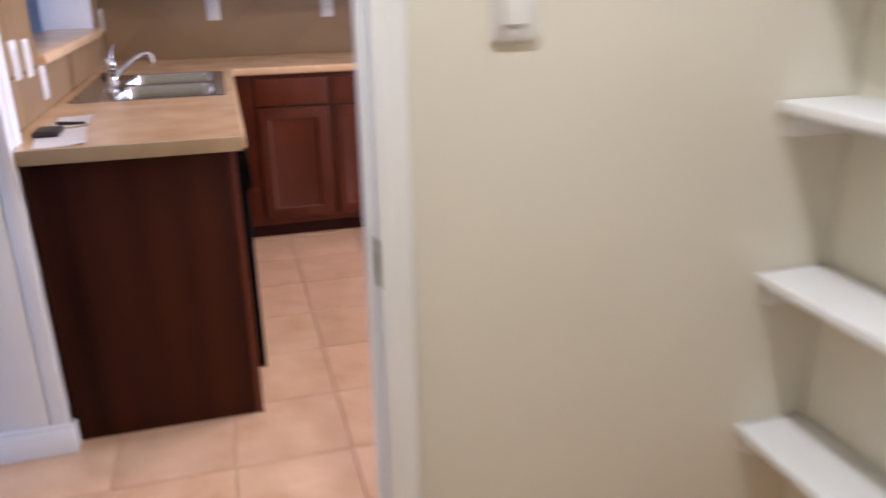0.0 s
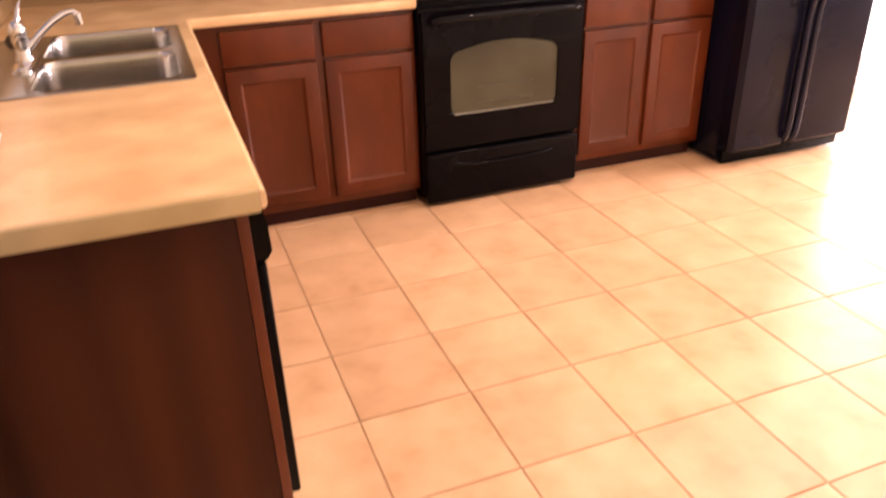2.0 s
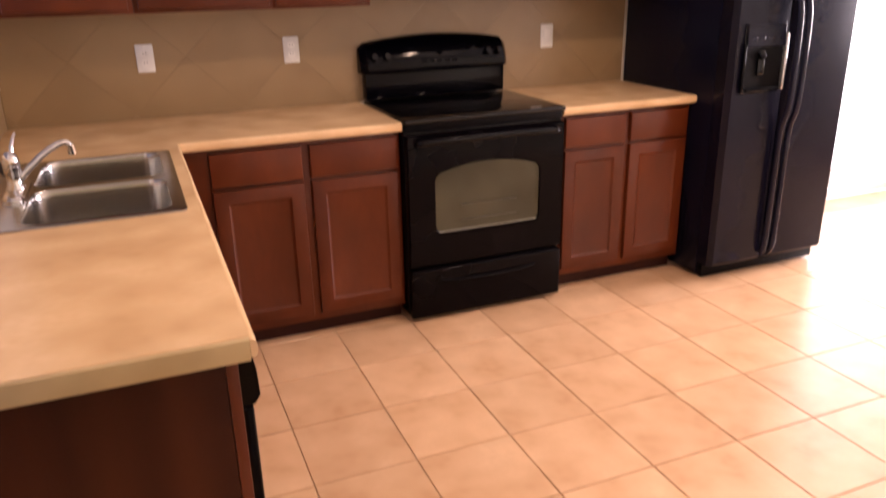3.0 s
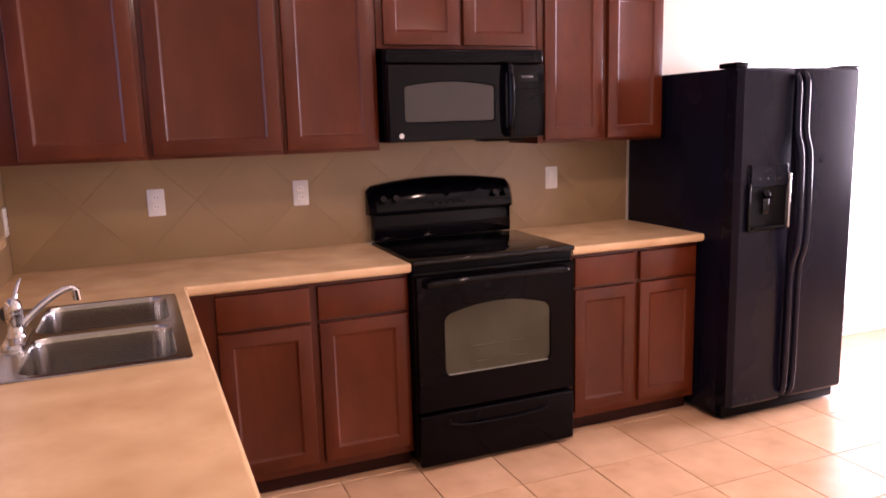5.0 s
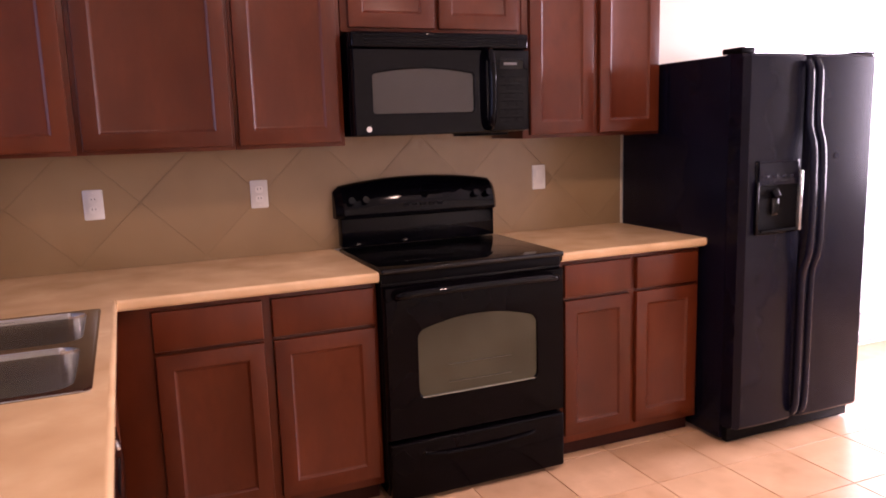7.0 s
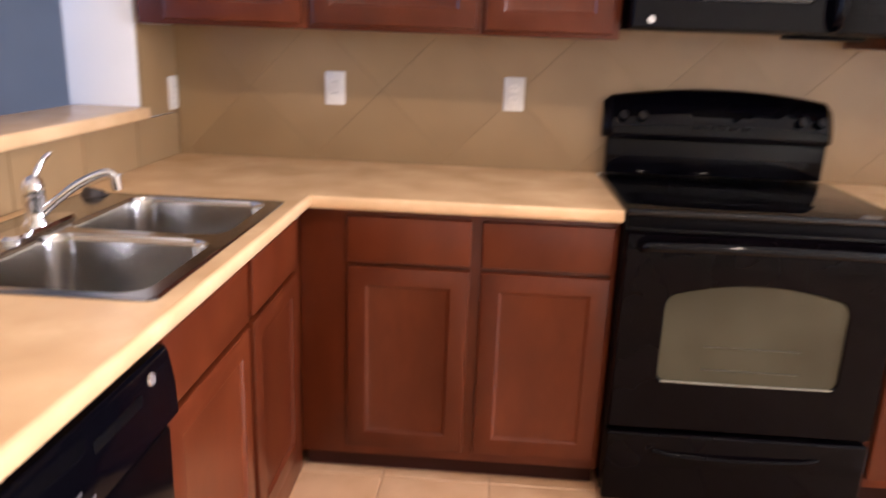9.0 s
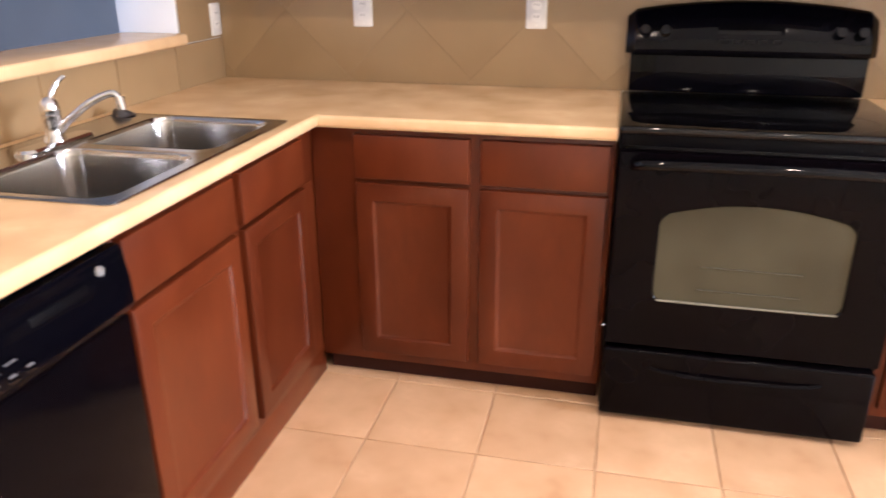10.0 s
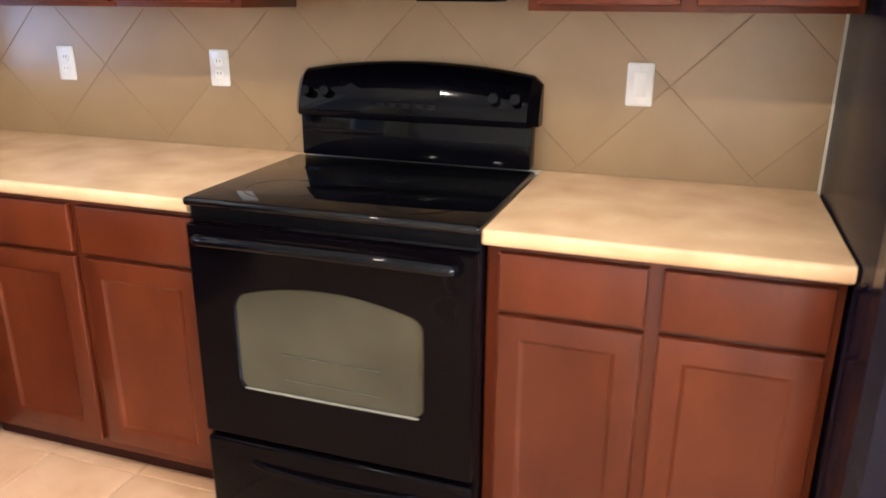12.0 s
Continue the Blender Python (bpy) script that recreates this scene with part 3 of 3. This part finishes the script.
for r in range(6):
    for q in range(3):
        part("button", box(2.142 + q * 0.040, 2.172 + q * 0.040, -0.4030, -0.4022, 1.440 + r * 0.033, 1.460 + r * 0.033, 0.001), BLACK, kp)
gr = part("vent_grille", box(MX0, MX1, -0.398, -0.3625, 1.734, MZ1, 0.010, 3), BLACK, mw)
for k in range(4):
    part("slat", box(MX0 + 0.05, MX1 - 0.05, -0.4005, -0.3985, 1.746 + k * 0.011, 1.750 + k * 0.011), BLACK_MATT, gr)
part("task_light", box(2.02, 2.22, -0.33, -0.20, 1.388, 1.3995, 0.003), BLACK_MATT, mw)

# ---- refrigerator ----
FX0, FX1, FZ1 = 3.038, 3.798, 1.688
FR = thing("refrigerator", (3.43, -0.42, 0), "black side-by-side refrigerator with ice and water dispenser", "refrigerator")
part("body", box(FX0, FX1, -0.742, -0.020, 0.02, 1.686, 0.005), FRIDGE, FR)
part("toe_grille", box(FX0 + 0.01, FX1 - 0.01, -0.775, -0.7425, 0.012, 0.075, 0.004), BLACK_MATT, FR)
FS = 3.385


def fridge_door(x0, x1):
    """A door whose front is slightly bowed and whose edges are round."""
    rings = []
    n = 14
    for k in range(n + 1):
        s = -1 + 2 * k / n
        x = (x0 + x1) / 2 + s * (x1 - x0) / 2
        e = max(0.0, 1 - (1 - abs(s)) * (x1 - x0) / 2 / 0.022)
        yf = -0.832 - 0.006 * (1 - s * s) + 0.020 * e * e
        rings.append([(x, -0.7455, 0.085), (x, yf + 0.008, 0.085), (x, yf, 0.097), (x, yf, FZ1 - 0.014), (x, yf + 0.010, FZ1 - 0.002), (x, -0.7455, FZ1)])
    return loft(rings)


fd = part("freezer_door", fridge_door(FX0, FS - 0.003), FRIDGE, FR)
fe = part("fresh_food_door", fridge_door(FS + 0.003, FX1), FRIDGE, FR)
for px, parent in ((FS - 0.026, fd), (FS + 0.026, fe)):
    pts = [(px, -0.842, 1.655), (px, -0.860, 1.61), (px, -0.862, 1.46), (px + 0.001, -0.866, 1.38), (px + 0.004, -0.888, 1.29), (px + 0.005, -0.894, 1.10),
           (px + 0.005, -0.894, 0.96), (px + 0.004, -0.888, 0.85), (px, -0.866, 0.76), (px, -0.862, 0.60), (px, -0.860, 0.20), (px, -0.842, 0.12)]
    part("handle", tube(pts, 0.015, 14, 1.0), HANDLE, parent, "long curved glossy black handle")
# the dispenser: a frame of four bars round a cavity, with a tilted key pad above it
dp = part("dispenser", box(3.098, 3.340, -0.8420, -0.8375, 0.945, 1.250, 0.002), BLACK, fd, "black ice and water dispenser panel")
part("frame_bar", box(3.094, 3.108, -0.8545, -0.8425, 0.940, 1.165, 0.004), BLACK, dp)
part("frame_bar", box(3.1085, 3.328, -0.8500, -0.8425, 0.940, 0.962, 0.003), BLACK, dp)
part("frame_bar", box(3.1085, 3.328, -0.8480, -0.8425, 1.242, 1.250, 0.002), HANDLE, dp)
part("recess", box(3.1085, 3.328, -0.8435, -0.8424, 0.9625, 1.146), BLACK_MATT, dp)
pad = loft([[(x, -0.8425, 1.147), (x, -0.8560, 1.150), (x, -0.8490, 1.241), (x, -0.8425, 1.241)] for x in (3.1085, 3.328)])
kp2 = part("key_pad", pad, FRIDGE, dp, "dark grey tilted key pad")
for k in range(4):
    part("key", box(3.130 + k * 0.048, 3.160 + k * 0.048, -0.8545, -0.8520, 1.178, 1.190, 0.001), HANDLE, kp2)
part("chute", rod((3.200, -0.8440, 1.120), (3.200, -0.8640, 1.098), 0.022, 0.016, 16), BLACK_GLASS, dp)
part("lever", box(3.180, 3.220, -0.8540, -0.8440, 1.020, 1.094, 0.004), BLACK_GLASS, dp)
part("drip_tray", box(3.120, 3.318, -0.8600, -0.8505, 0.950, 0.962, 0.003), BLACK_MATT, dp)
part("side_strip", box(3.3285, 3.341, -0.8640, -0.8425, 0.948, 1.205, 0.004), LOGO, dp, "silvery strip beside the dispenser")
part("badge", rod((3.555, -0.837, 1.255), (3.555, -0.8405, 1.255), 0.014, 0.013, 20), HANDLE, fe)
part("hinge_cover", box(FX0 + 0.002, FX0 + 0.078, -0.800, -0.690, 1.6885, 1.712, 0.005), BLACK_MATT, FR)
part("hinge_cover", box(FX1 - 0.120, FX1 - 0.002, -0.822, -0.740, 1.6885, 1.697, 0.003), BLACK_MATT, FR)

# ---- dishwasher ----
W0, W1 = -2.280, -1.600
dwm = thing("dishwasher", (0.3, -1.96, 0), "black built-in dishwasher under the counter", "dishwasher")
part("tub", box(0.03, 0.600, W0 + 0.004, W1 - 0.004, 0.09, 0.872), BLACK_MATT, dwm)
part("toe_kick", box(0.05, 0.55, W0 + 0.006, W1 - 0.006, 0.0, 0.0895), BLACK_MATT, dwm)
part("door", box(0.6005, 0.633, W0, W1, 0.125, 0.720, 0.007, 3), BLACK_DOOR, dwm, "glossy black door")
prof = [(0.6005, 0.727), (0.635, 0.727), (0.647, 0.745), (0.645, 0.80), (0.636, 0.852), (0.630, 0.862), (0.6005, 0.862)]
ctl = part("control_panel", loft([[(x, y, z) for x, z in prof] for y in (W0, W1)]), BLACK, dwm)
part("badge", rod((0.6385, -1.672, 0.836), (0.6420, -1.672, 0.837), 0.0105, 0.0095, 20), LOGO, ctl, "small round silver badge")
for k in range(10):
    part("button", box(0.6440, 0.6480, W0 + 0.075 + k * 0.036, W0 + 0.096 + k * 0.036, 0.748, 0.755, 0.001), BLACK_SHINE, ctl)
    part("marking", box(0.6445, 0.6472, W0 + 0.078 + k * 0.036, W0 + 0.092 + k * 0.036, 0.7585, 0.7625), GREY_MARK, ctl)
for k, z in ((2, 0.776), (5, 0.780), (7, 0.776), (8, 0.782)):
    part("marking", box(0.6445, 0.6468, W0 + 0.074 + k * 0.036, W0 + 0.098 + k * 0.036, z, z + 0.003), GREY_MARK, ctl)
part("vent", box(0.638, 0.643, -1.85, -1.71, 0.800, 0.828, 0.002), BLACK_MATT, ctl)

# ---- sink ----
snk = thing("sink", (0.32, -1.149, TOP), "stainless steel double bowl drop-in sink", "sink")


def bowl(cx, cy, w, h, ow, oh, ox, oy):
    """One bowl with its share of the rim; w and h along x and y."""
    inner = [(u, v) for u, v in rounded(w, h, 0.055, 7)]
    edge = on_rect([(u + cx - ox, v + cy - oy) for u, v in inner], ow, oh)
    rings = [[(ox + u, oy + v, TOP + 0.0045) for u, v in edge]]
    for k, z in ((1.012, 0.005), (1.0, 0.002), (0.985, -0.012), (0.965, -0.13), (0.93, -0.158), (0.86, -0.170), (0.16, -0.174)):
        rings.append([(cx + u * k, cy + v * k, TOP + z) for u, v in inner])
    return loft(rings, cap0=False)


part("bowl", bowl(0.378, -1.349, 0.365, 0.355, 0.550, 0.400, 0.320, -1.3495), STEEL, snk)
part("bowl", bowl(0.378, -0.949, 0.365, 0.355, 0.550, 0.400, 0.320, -0.9490), STEEL, snk)
bm = loft([[(0.320 + u, -1.149 + v, TOP + z) for u, v in rounded(w, h, 0.022, 5)] for w, h, z in ((0.556, 0.808, 0.0008), (0.556, 0.808, 0.003), (0.550, 0.802, 0.0048), (0.540, 0.792, 0.0049))], cap0=False, cap1=False)
part("rim", bm, STEEL, snk)
for cy in (-1.349, -0.949):
    d = part("drain", rod((0.378, cy, TOP - 0.1745), (0.378, cy, TOP - 0.171), 0.042, 0.040, 28), CHROME, snk)
    part("strainer", rod((0.378, cy, TOP - 0.1708), (0.378, cy, TOP - 0.165), 0.012, 0.008, 16), CHROME, d)

FX, FY = 0.156, -1.155
fc = thing("faucet", (FX, FY, TOP + 0.005), "chrome single-lever kitchen faucet with a slim curved spout", "faucet")
bm = loft([[(FX + u, FY + v, TOP + 0.0052 + z) for u, v in rounded(w, h, w / 2 - 0.001, 8)] for w, h, z in ((0.058, 0.25, 0.0), (0.058, 0.25, 0.006), (0.046, 0.236, 0.012))])
part("deck_plate", bm, CHROME, fc)
turned = lambda prof, n=24: loft([[(FX + q * math.cos(2 * math.pi * k / n), FY + q * math.sin(2 * math.pi * k / n), TOP + z) for k in range(n)] for q, z in prof])
part("body", turned(((0.027, 0.016), (0.026, 0.022), (0.021, 0.030), (0.020, 0.060), (0.023, 0.066), (0.023, 0.082))), CHROME, fc)
part("cap", turned(((0.0215, 0.0825), (0.0235, 0.088), (0.0235, 0.100), (0.020, 0.114), (0.012, 0.122), (0.004, 0.125))), CHROME, fc)
part("lever", tube([(FX + 0.004, FY, TOP + 0.112), (FX + 0.008, FY + 0.008, TOP + 0.134), (FX + 0.014, FY + 0.026, TOP + 0.156), (FX + 0.020, FY + 0.044, TOP + 0.168)], [0.0075, 0.0045], 12), CHROME, fc)
part("spout", tube([(FX + 0.012, FY + 0.004, TOP + 0.040), (FX + 0.040, FY + 0.014, TOP + 0.068), (FX + 0.082, FY + 0.030, TOP + 0.102), (FX + 0.122, FY + 0.046, TOP + 0.124),
                    (FX + 0.146, FY + 0.055, TOP + 0.128), (FX + 0.157, FY + 0.059, TOP + 0.116)], [0.0110, 0.0080], 16), CHROME, fc)
part("aerator", rod((FX + 0.156, FY + 0.0585, TOP + 0.122), (FX + 0.159, FY + 0.060, TOP + 0.090), 0.0135, 0.0125, 18), CHROME, fc)

# ---- wall plates ----


def wall_plate(name, place, label, cat, kind_of):
    w, h = 0.072, 0.117
    steps = [(0, 0.0), (0, 0.003), (0.004, 0.006)]
    bm = loft([[place(u, v, o) for u, v in rounded(w - 2 * i, h - 2 * i, 0.006, 3)] for i, o in steps])
    at = Vector(place(0, -h / 2, 0))
    t = thing(name, at, label, cat, "wall plates")
    part("plate", bm, PLASTIC, t)
    if kind_of == "outlet":
        for dv in (-0.0195, 0.0195):
            f = part("socket", loft([[place(u, v + dv, o) for u, v in rounded(0.033, 0.028, 0.011, 4)] for o in (0.0055, 0.0075)]), PLASTIC, t)
            for du in (-0.006, 0.006):
                part("slot", loft([[place(u + du, v + dv + 0.003, o) for u, v in rounded(0.0022, 0.008, 0.0005, 1)] for o in (0.007, 0.0078)]), SLOT, f)
    else:
        part("rocker", loft([[place(u, v, o) for u, v in rounded(0.033, 0.066, 0.003, 2)] for o in (0.0055, 0.0085)]), PLASTIC, t)
    for dv in (-0.046, 0.046):
        part("screw", loft([[place(u, v + dv, o) for u, v in rounded(0.006, 0.006, 0.0029, 2)] for o in (0.0055, 0.0068)]), PLASTIC, t)
    return t


FACE = -0.0062
wall_plate("electrical_outlet", facing_front(0.580, FACE, 1.172), "white electrical outlet on tan tiles", "outlet", "outlet")
wall_plate("electrical_outlet", facing_front(1.212, FACE, 1.175), "white electrical outlet on tan tiles", "outlet", "outlet")
wall_plate("light_switch", facing_front(2.553, FACE, 1.174), "white switch plate on tan tiles beside the range", "switch", "switch")
wall_plate("electrical_outlet", facing_right(0.0045, -0.045, 1.135), "white electrical outlet in the tiled corner", "outlet", "outlet")
wall_plate("light_switch", facing_right(0.0045, -2.000, 1.113), "white switch plate on the tiled wall end", "switch", "switch")
wall_plate("light_switch", facing_right(0.0045, -1.840, 1.105), "white switch plate on the tiled wall end", "switch", "switch")
wall_plate("electrical_outlet", facing_right(0.0045, -1.668, 1.010), "white electrical outlet on tiled half wall", "outlet", "outlet")
wall_plate("light_switch", facing_front(1.000, -3.523, 1.300), "white switch plate on the pantry wall", "switch", "switch")

# ---- pantry shelves ----
for z in (0.520, 0.832, 1.135, 1.440):
    s = thing("pantry_shelf", (1.54, -4.0, z - 0.02), "white painted pantry shelf on wooden cleats", "shelf", "pantry shelves")
    part("board", box(1.466, 1.613, -4.50, -3.526, z - 0.020, z, 0.003), WHITE, s)
    part("cleat", box(1.482, 1.613, -3.544, -3.526, z - 0.060, z - 0.0205, 0.002), WHITE, s)
    part("cleat", box(1.595, 1.613, -4.50, -3.5445, z - 0.060, z - 0.0205, 0.002), WHITE, s)

# ---- things on the counter ----


def leaf(cx, cy, w, h, turn, z, curl=0.006):
    """A sheet of paper with one lifted edge, half a millimetre thick."""
    a, n = radians(turn), 8
    put = lambda u, v, o: (cx + u * math.cos(a) - v * math.sin(a), cy + u * math.sin(a) + v * math.cos(a), z + 0.0004 + o)
    rings = []
    for i in range(n + 1):
        u = (i / n - 0.5) * w
        up = curl * (i / n) ** 3
        rings.append([put(u, -h / 2, up), put(u, h / 2, up * 0.5), put(u, h / 2, up * 0.5 + 0.0006), put(u, -h / 2, up + 0.0006)])
    return loft(rings)


solid("paper_sheet", leaf(0.134, -2.222, 0.135, 0.270, 8, TOP), PAPER, "white paper leaflet lying on the tan worktop", "paper", at=(0.16, -2.218, TOP))
solid("paper_sheet", leaf(0.128, -1.950, 0.105, 0.200, 4, TOP), PAPER, "folded white paper lying on the tan worktop", "paper", at=(0.15, -1.955, TOP))
solid("wallet", box(0.058, 0.128, -2.215, -2.115, TOP + 0.0012, TOP + 0.018, 0.006, 3), PRINT, "small black leather wallet lying on papers", "wallet", at=(0.118, -2.197, TOP))
solid("pen", rod((0.088, -2.005, TOP + 0.0062), (0.172, -2.028, TOP + 0.0062), 0.0060, 0.0050, 12), PRINT, "black pen lying on folded paper", "pen", at=(0.145, -2.01, TOP))
solid("sink_stopper", tube([(0.092, -0.790, TOP + 0.006), (0.092, -0.790, TOP + 0.013), (0.094, -0.788, TOP + 0.022)], [0.036, 0.022], 20), PRINT, "black rubber sink stopper on the sink deck", "stopper", at=(0.092, -0.790, TOP))

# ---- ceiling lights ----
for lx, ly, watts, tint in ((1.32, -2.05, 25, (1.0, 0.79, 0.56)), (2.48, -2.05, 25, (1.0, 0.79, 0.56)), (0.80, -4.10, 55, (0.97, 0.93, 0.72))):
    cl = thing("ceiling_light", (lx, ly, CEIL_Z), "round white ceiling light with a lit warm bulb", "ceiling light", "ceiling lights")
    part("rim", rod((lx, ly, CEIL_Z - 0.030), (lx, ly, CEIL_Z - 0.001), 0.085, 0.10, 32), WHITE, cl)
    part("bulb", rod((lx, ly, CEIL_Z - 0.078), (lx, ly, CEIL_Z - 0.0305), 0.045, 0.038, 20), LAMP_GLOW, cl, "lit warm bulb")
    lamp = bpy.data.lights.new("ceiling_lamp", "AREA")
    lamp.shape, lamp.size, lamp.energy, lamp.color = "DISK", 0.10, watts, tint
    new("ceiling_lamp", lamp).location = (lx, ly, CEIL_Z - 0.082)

# ---- tiles, last ----


def clip_poly(poly, x0, x1, z0, z1):
    for ax, lim, sgn in ((0, x0, 1), (0, x1, -1), (1, z0, 1), (1, z1, -1)):
        res = []
        for i in range(len(poly)):
            a, b = poly[i - 1], poly[i]
            da, db = (a[ax] - lim) * sgn, (b[ax] - lim) * sgn
            if (da < 0) != (db < 0):
                t = da / (da - db)
                res.append((a[0] + (b[0] - a[0]) * t, a[1] + (b[1] - a[1]) * t))
            if db >= 0:
                res.append(b)
        poly = res
        if len(poly) < 3:
            return []
    return poly


def prism(poly, place, t=0.0035, bev=0.0010):
    cx, cy = sum(p[0] for p in poly) / len(poly), sum(p[1] for p in poly) / len(poly)
    sh = lambda d: [(cx + (u - cx) * (1 - d / max(0.03, math.hypot(u - cx, v - cy))), cy + (v - cy) * (1 - d / max(0.03, math.hypot(u - cx, v - cy)))) for u, v in poly]
    return loft([[place(u, v, 0) for u, v in poly], [place(u, v, t - bev) for u, v in poly], [place(u, v, t) for u, v in sh(bev)]])


bs = thing("backsplash", (1.5, 0, TOP), "tan ceramic backsplash tiles laid on the diagonal", "backsplash", kind="structure")
part("grout", box(0.0, 3.033, -0.0048, -0.0005, TOP, 1.402), SPLASH_GROUT, bs)
half = 0.4712 / 2
g = 0.0013
for i in range(-14, 16):
    for j in range(-4, 5):
        if (i + j) % 2 == 0:
            continue
        cx, cz = 2.633 + i * half, 1.172 + j * half
        q = half - g * 1.414
        poly = clip_poly([(cx - q, cz), (cx, cz - q), (cx + q, cz), (cx, cz + q)], 0.009, 3.033, TOP + 0.003, 1.401)
        if len(poly) >= 3 and abs(sum(poly[k - 1][0] * poly[k][1] - poly[k][0] * poly[k - 1][1] for k in range(len(poly)))) > 0.0002:
            part("tile", prism(poly, lambda u, v, o: (u, -0.0025 - o, v)), SPLASH_TILE, bs)
bs = thing("backsplash", (0, -1.2, TOP), "tan ceramic backsplash tiles on the half wall", "backsplash", kind="structure")
bm = box(-0.0038, -0.0008 + 0.001, -2.268, -0.001, TOP, 1.0655)
part("grout", bm, SPLASH_GROUT, bs)
y = -0.004
while y > -2.26:
    y2 = max(y - 0.331, -2.266)
    z1 = 1.0645
    part("tile", prism([(y2 + 0.002, TOP + 0.003), (y - 0.002, TOP + 0.003), (y - 0.002, z1), (y2 + 0.002, z1)], lambda u, v, o: (0.0006 + o, u, v)), SPLASH_TILE, bs)
    y = y2
for ya, yb in ((-0.289, -0.004), (-2.03, -1.701), (-2.267, -2.034)):
    for za, zb in ((1.0665, 1.366),):
        part("tile", prism([(ya + 0.002, za + 0.002), (yb - 0.002, za + 0.002), (yb - 0.002, zb), (ya + 0.002, zb)], lambda u, v, o: (-0.003 + o + 0.0036, u, v)), SPLASH_TILE, bs)

floor_t = thing("floor", (0.85, -0.59, 0), "beige square ceramic floor tiles with brown grout", "floor", kind="structure")
P = 0.340
gap = 0.0044


def floor_tile(x0, x1, y0, y1):
    c = lambda i, z: [(x0 + i, y0 + i, z), (x1 - i, y0 + i, z), (x1 - i, y1 - i, z), (x0 + i, y1 - i, z)]
    return loft([c(0, -0.0065), c(0, -0.0010), c(0.0012, 0.0)], cap0=False)


proto = mesh_of(floor_tile(gap / 2, P - gap / 2, gap / 2, P - gap / 2), FLOOR_TILE)
rest = bmesh.new()
for i in range(-3, 16):
    for j in range(-1, 15):
        x0, y0 = 0.85 + i * P, -0.59 - (j + 1) * P
        a, b, c0, d = max(x0, -0.20), min(x0 + P, 6.2), max(y0, -5.6), min(y0 + P, 0.0)
        if b - a < 0.03 or d - c0 < 0.03:
            continue
        whole = b - a > P - 1e-4 and d - c0 > P - 1e-4
        if whole and -0.2 < x0 < 5.0 and -4.4 < y0 and y0 + P < -0.4:
            ob = new("tile", proto)
            ob.parent = floor_t
            ob.location = (x0 - 0.85, y0 + 0.59, random.uniform(-0.0004, 0.0004))
        elif -0.21 <= a < 0.85 and -4.4 < y0 and y0 + P < -0.4:
            part("tile", floor_tile(a + gap / 2, b - gap / 2, c0 + gap / 2, d - gap / 2), FLOOR_TILE, floor_t)
        else:
            loft([[(a + q, c0 + q, z), (b - q, c0 + q, z), (b - q, d - q, z), (a + q, d - q, z)] for q, z in ((gap / 2, -0.0065), (gap / 2, -0.0018), (gap / 2 + 0.0018, 0.0))], rest, cap0=False)
tagged(part("tile_field", rest, FLOOR_TILE, floor_t), kind="stuff")
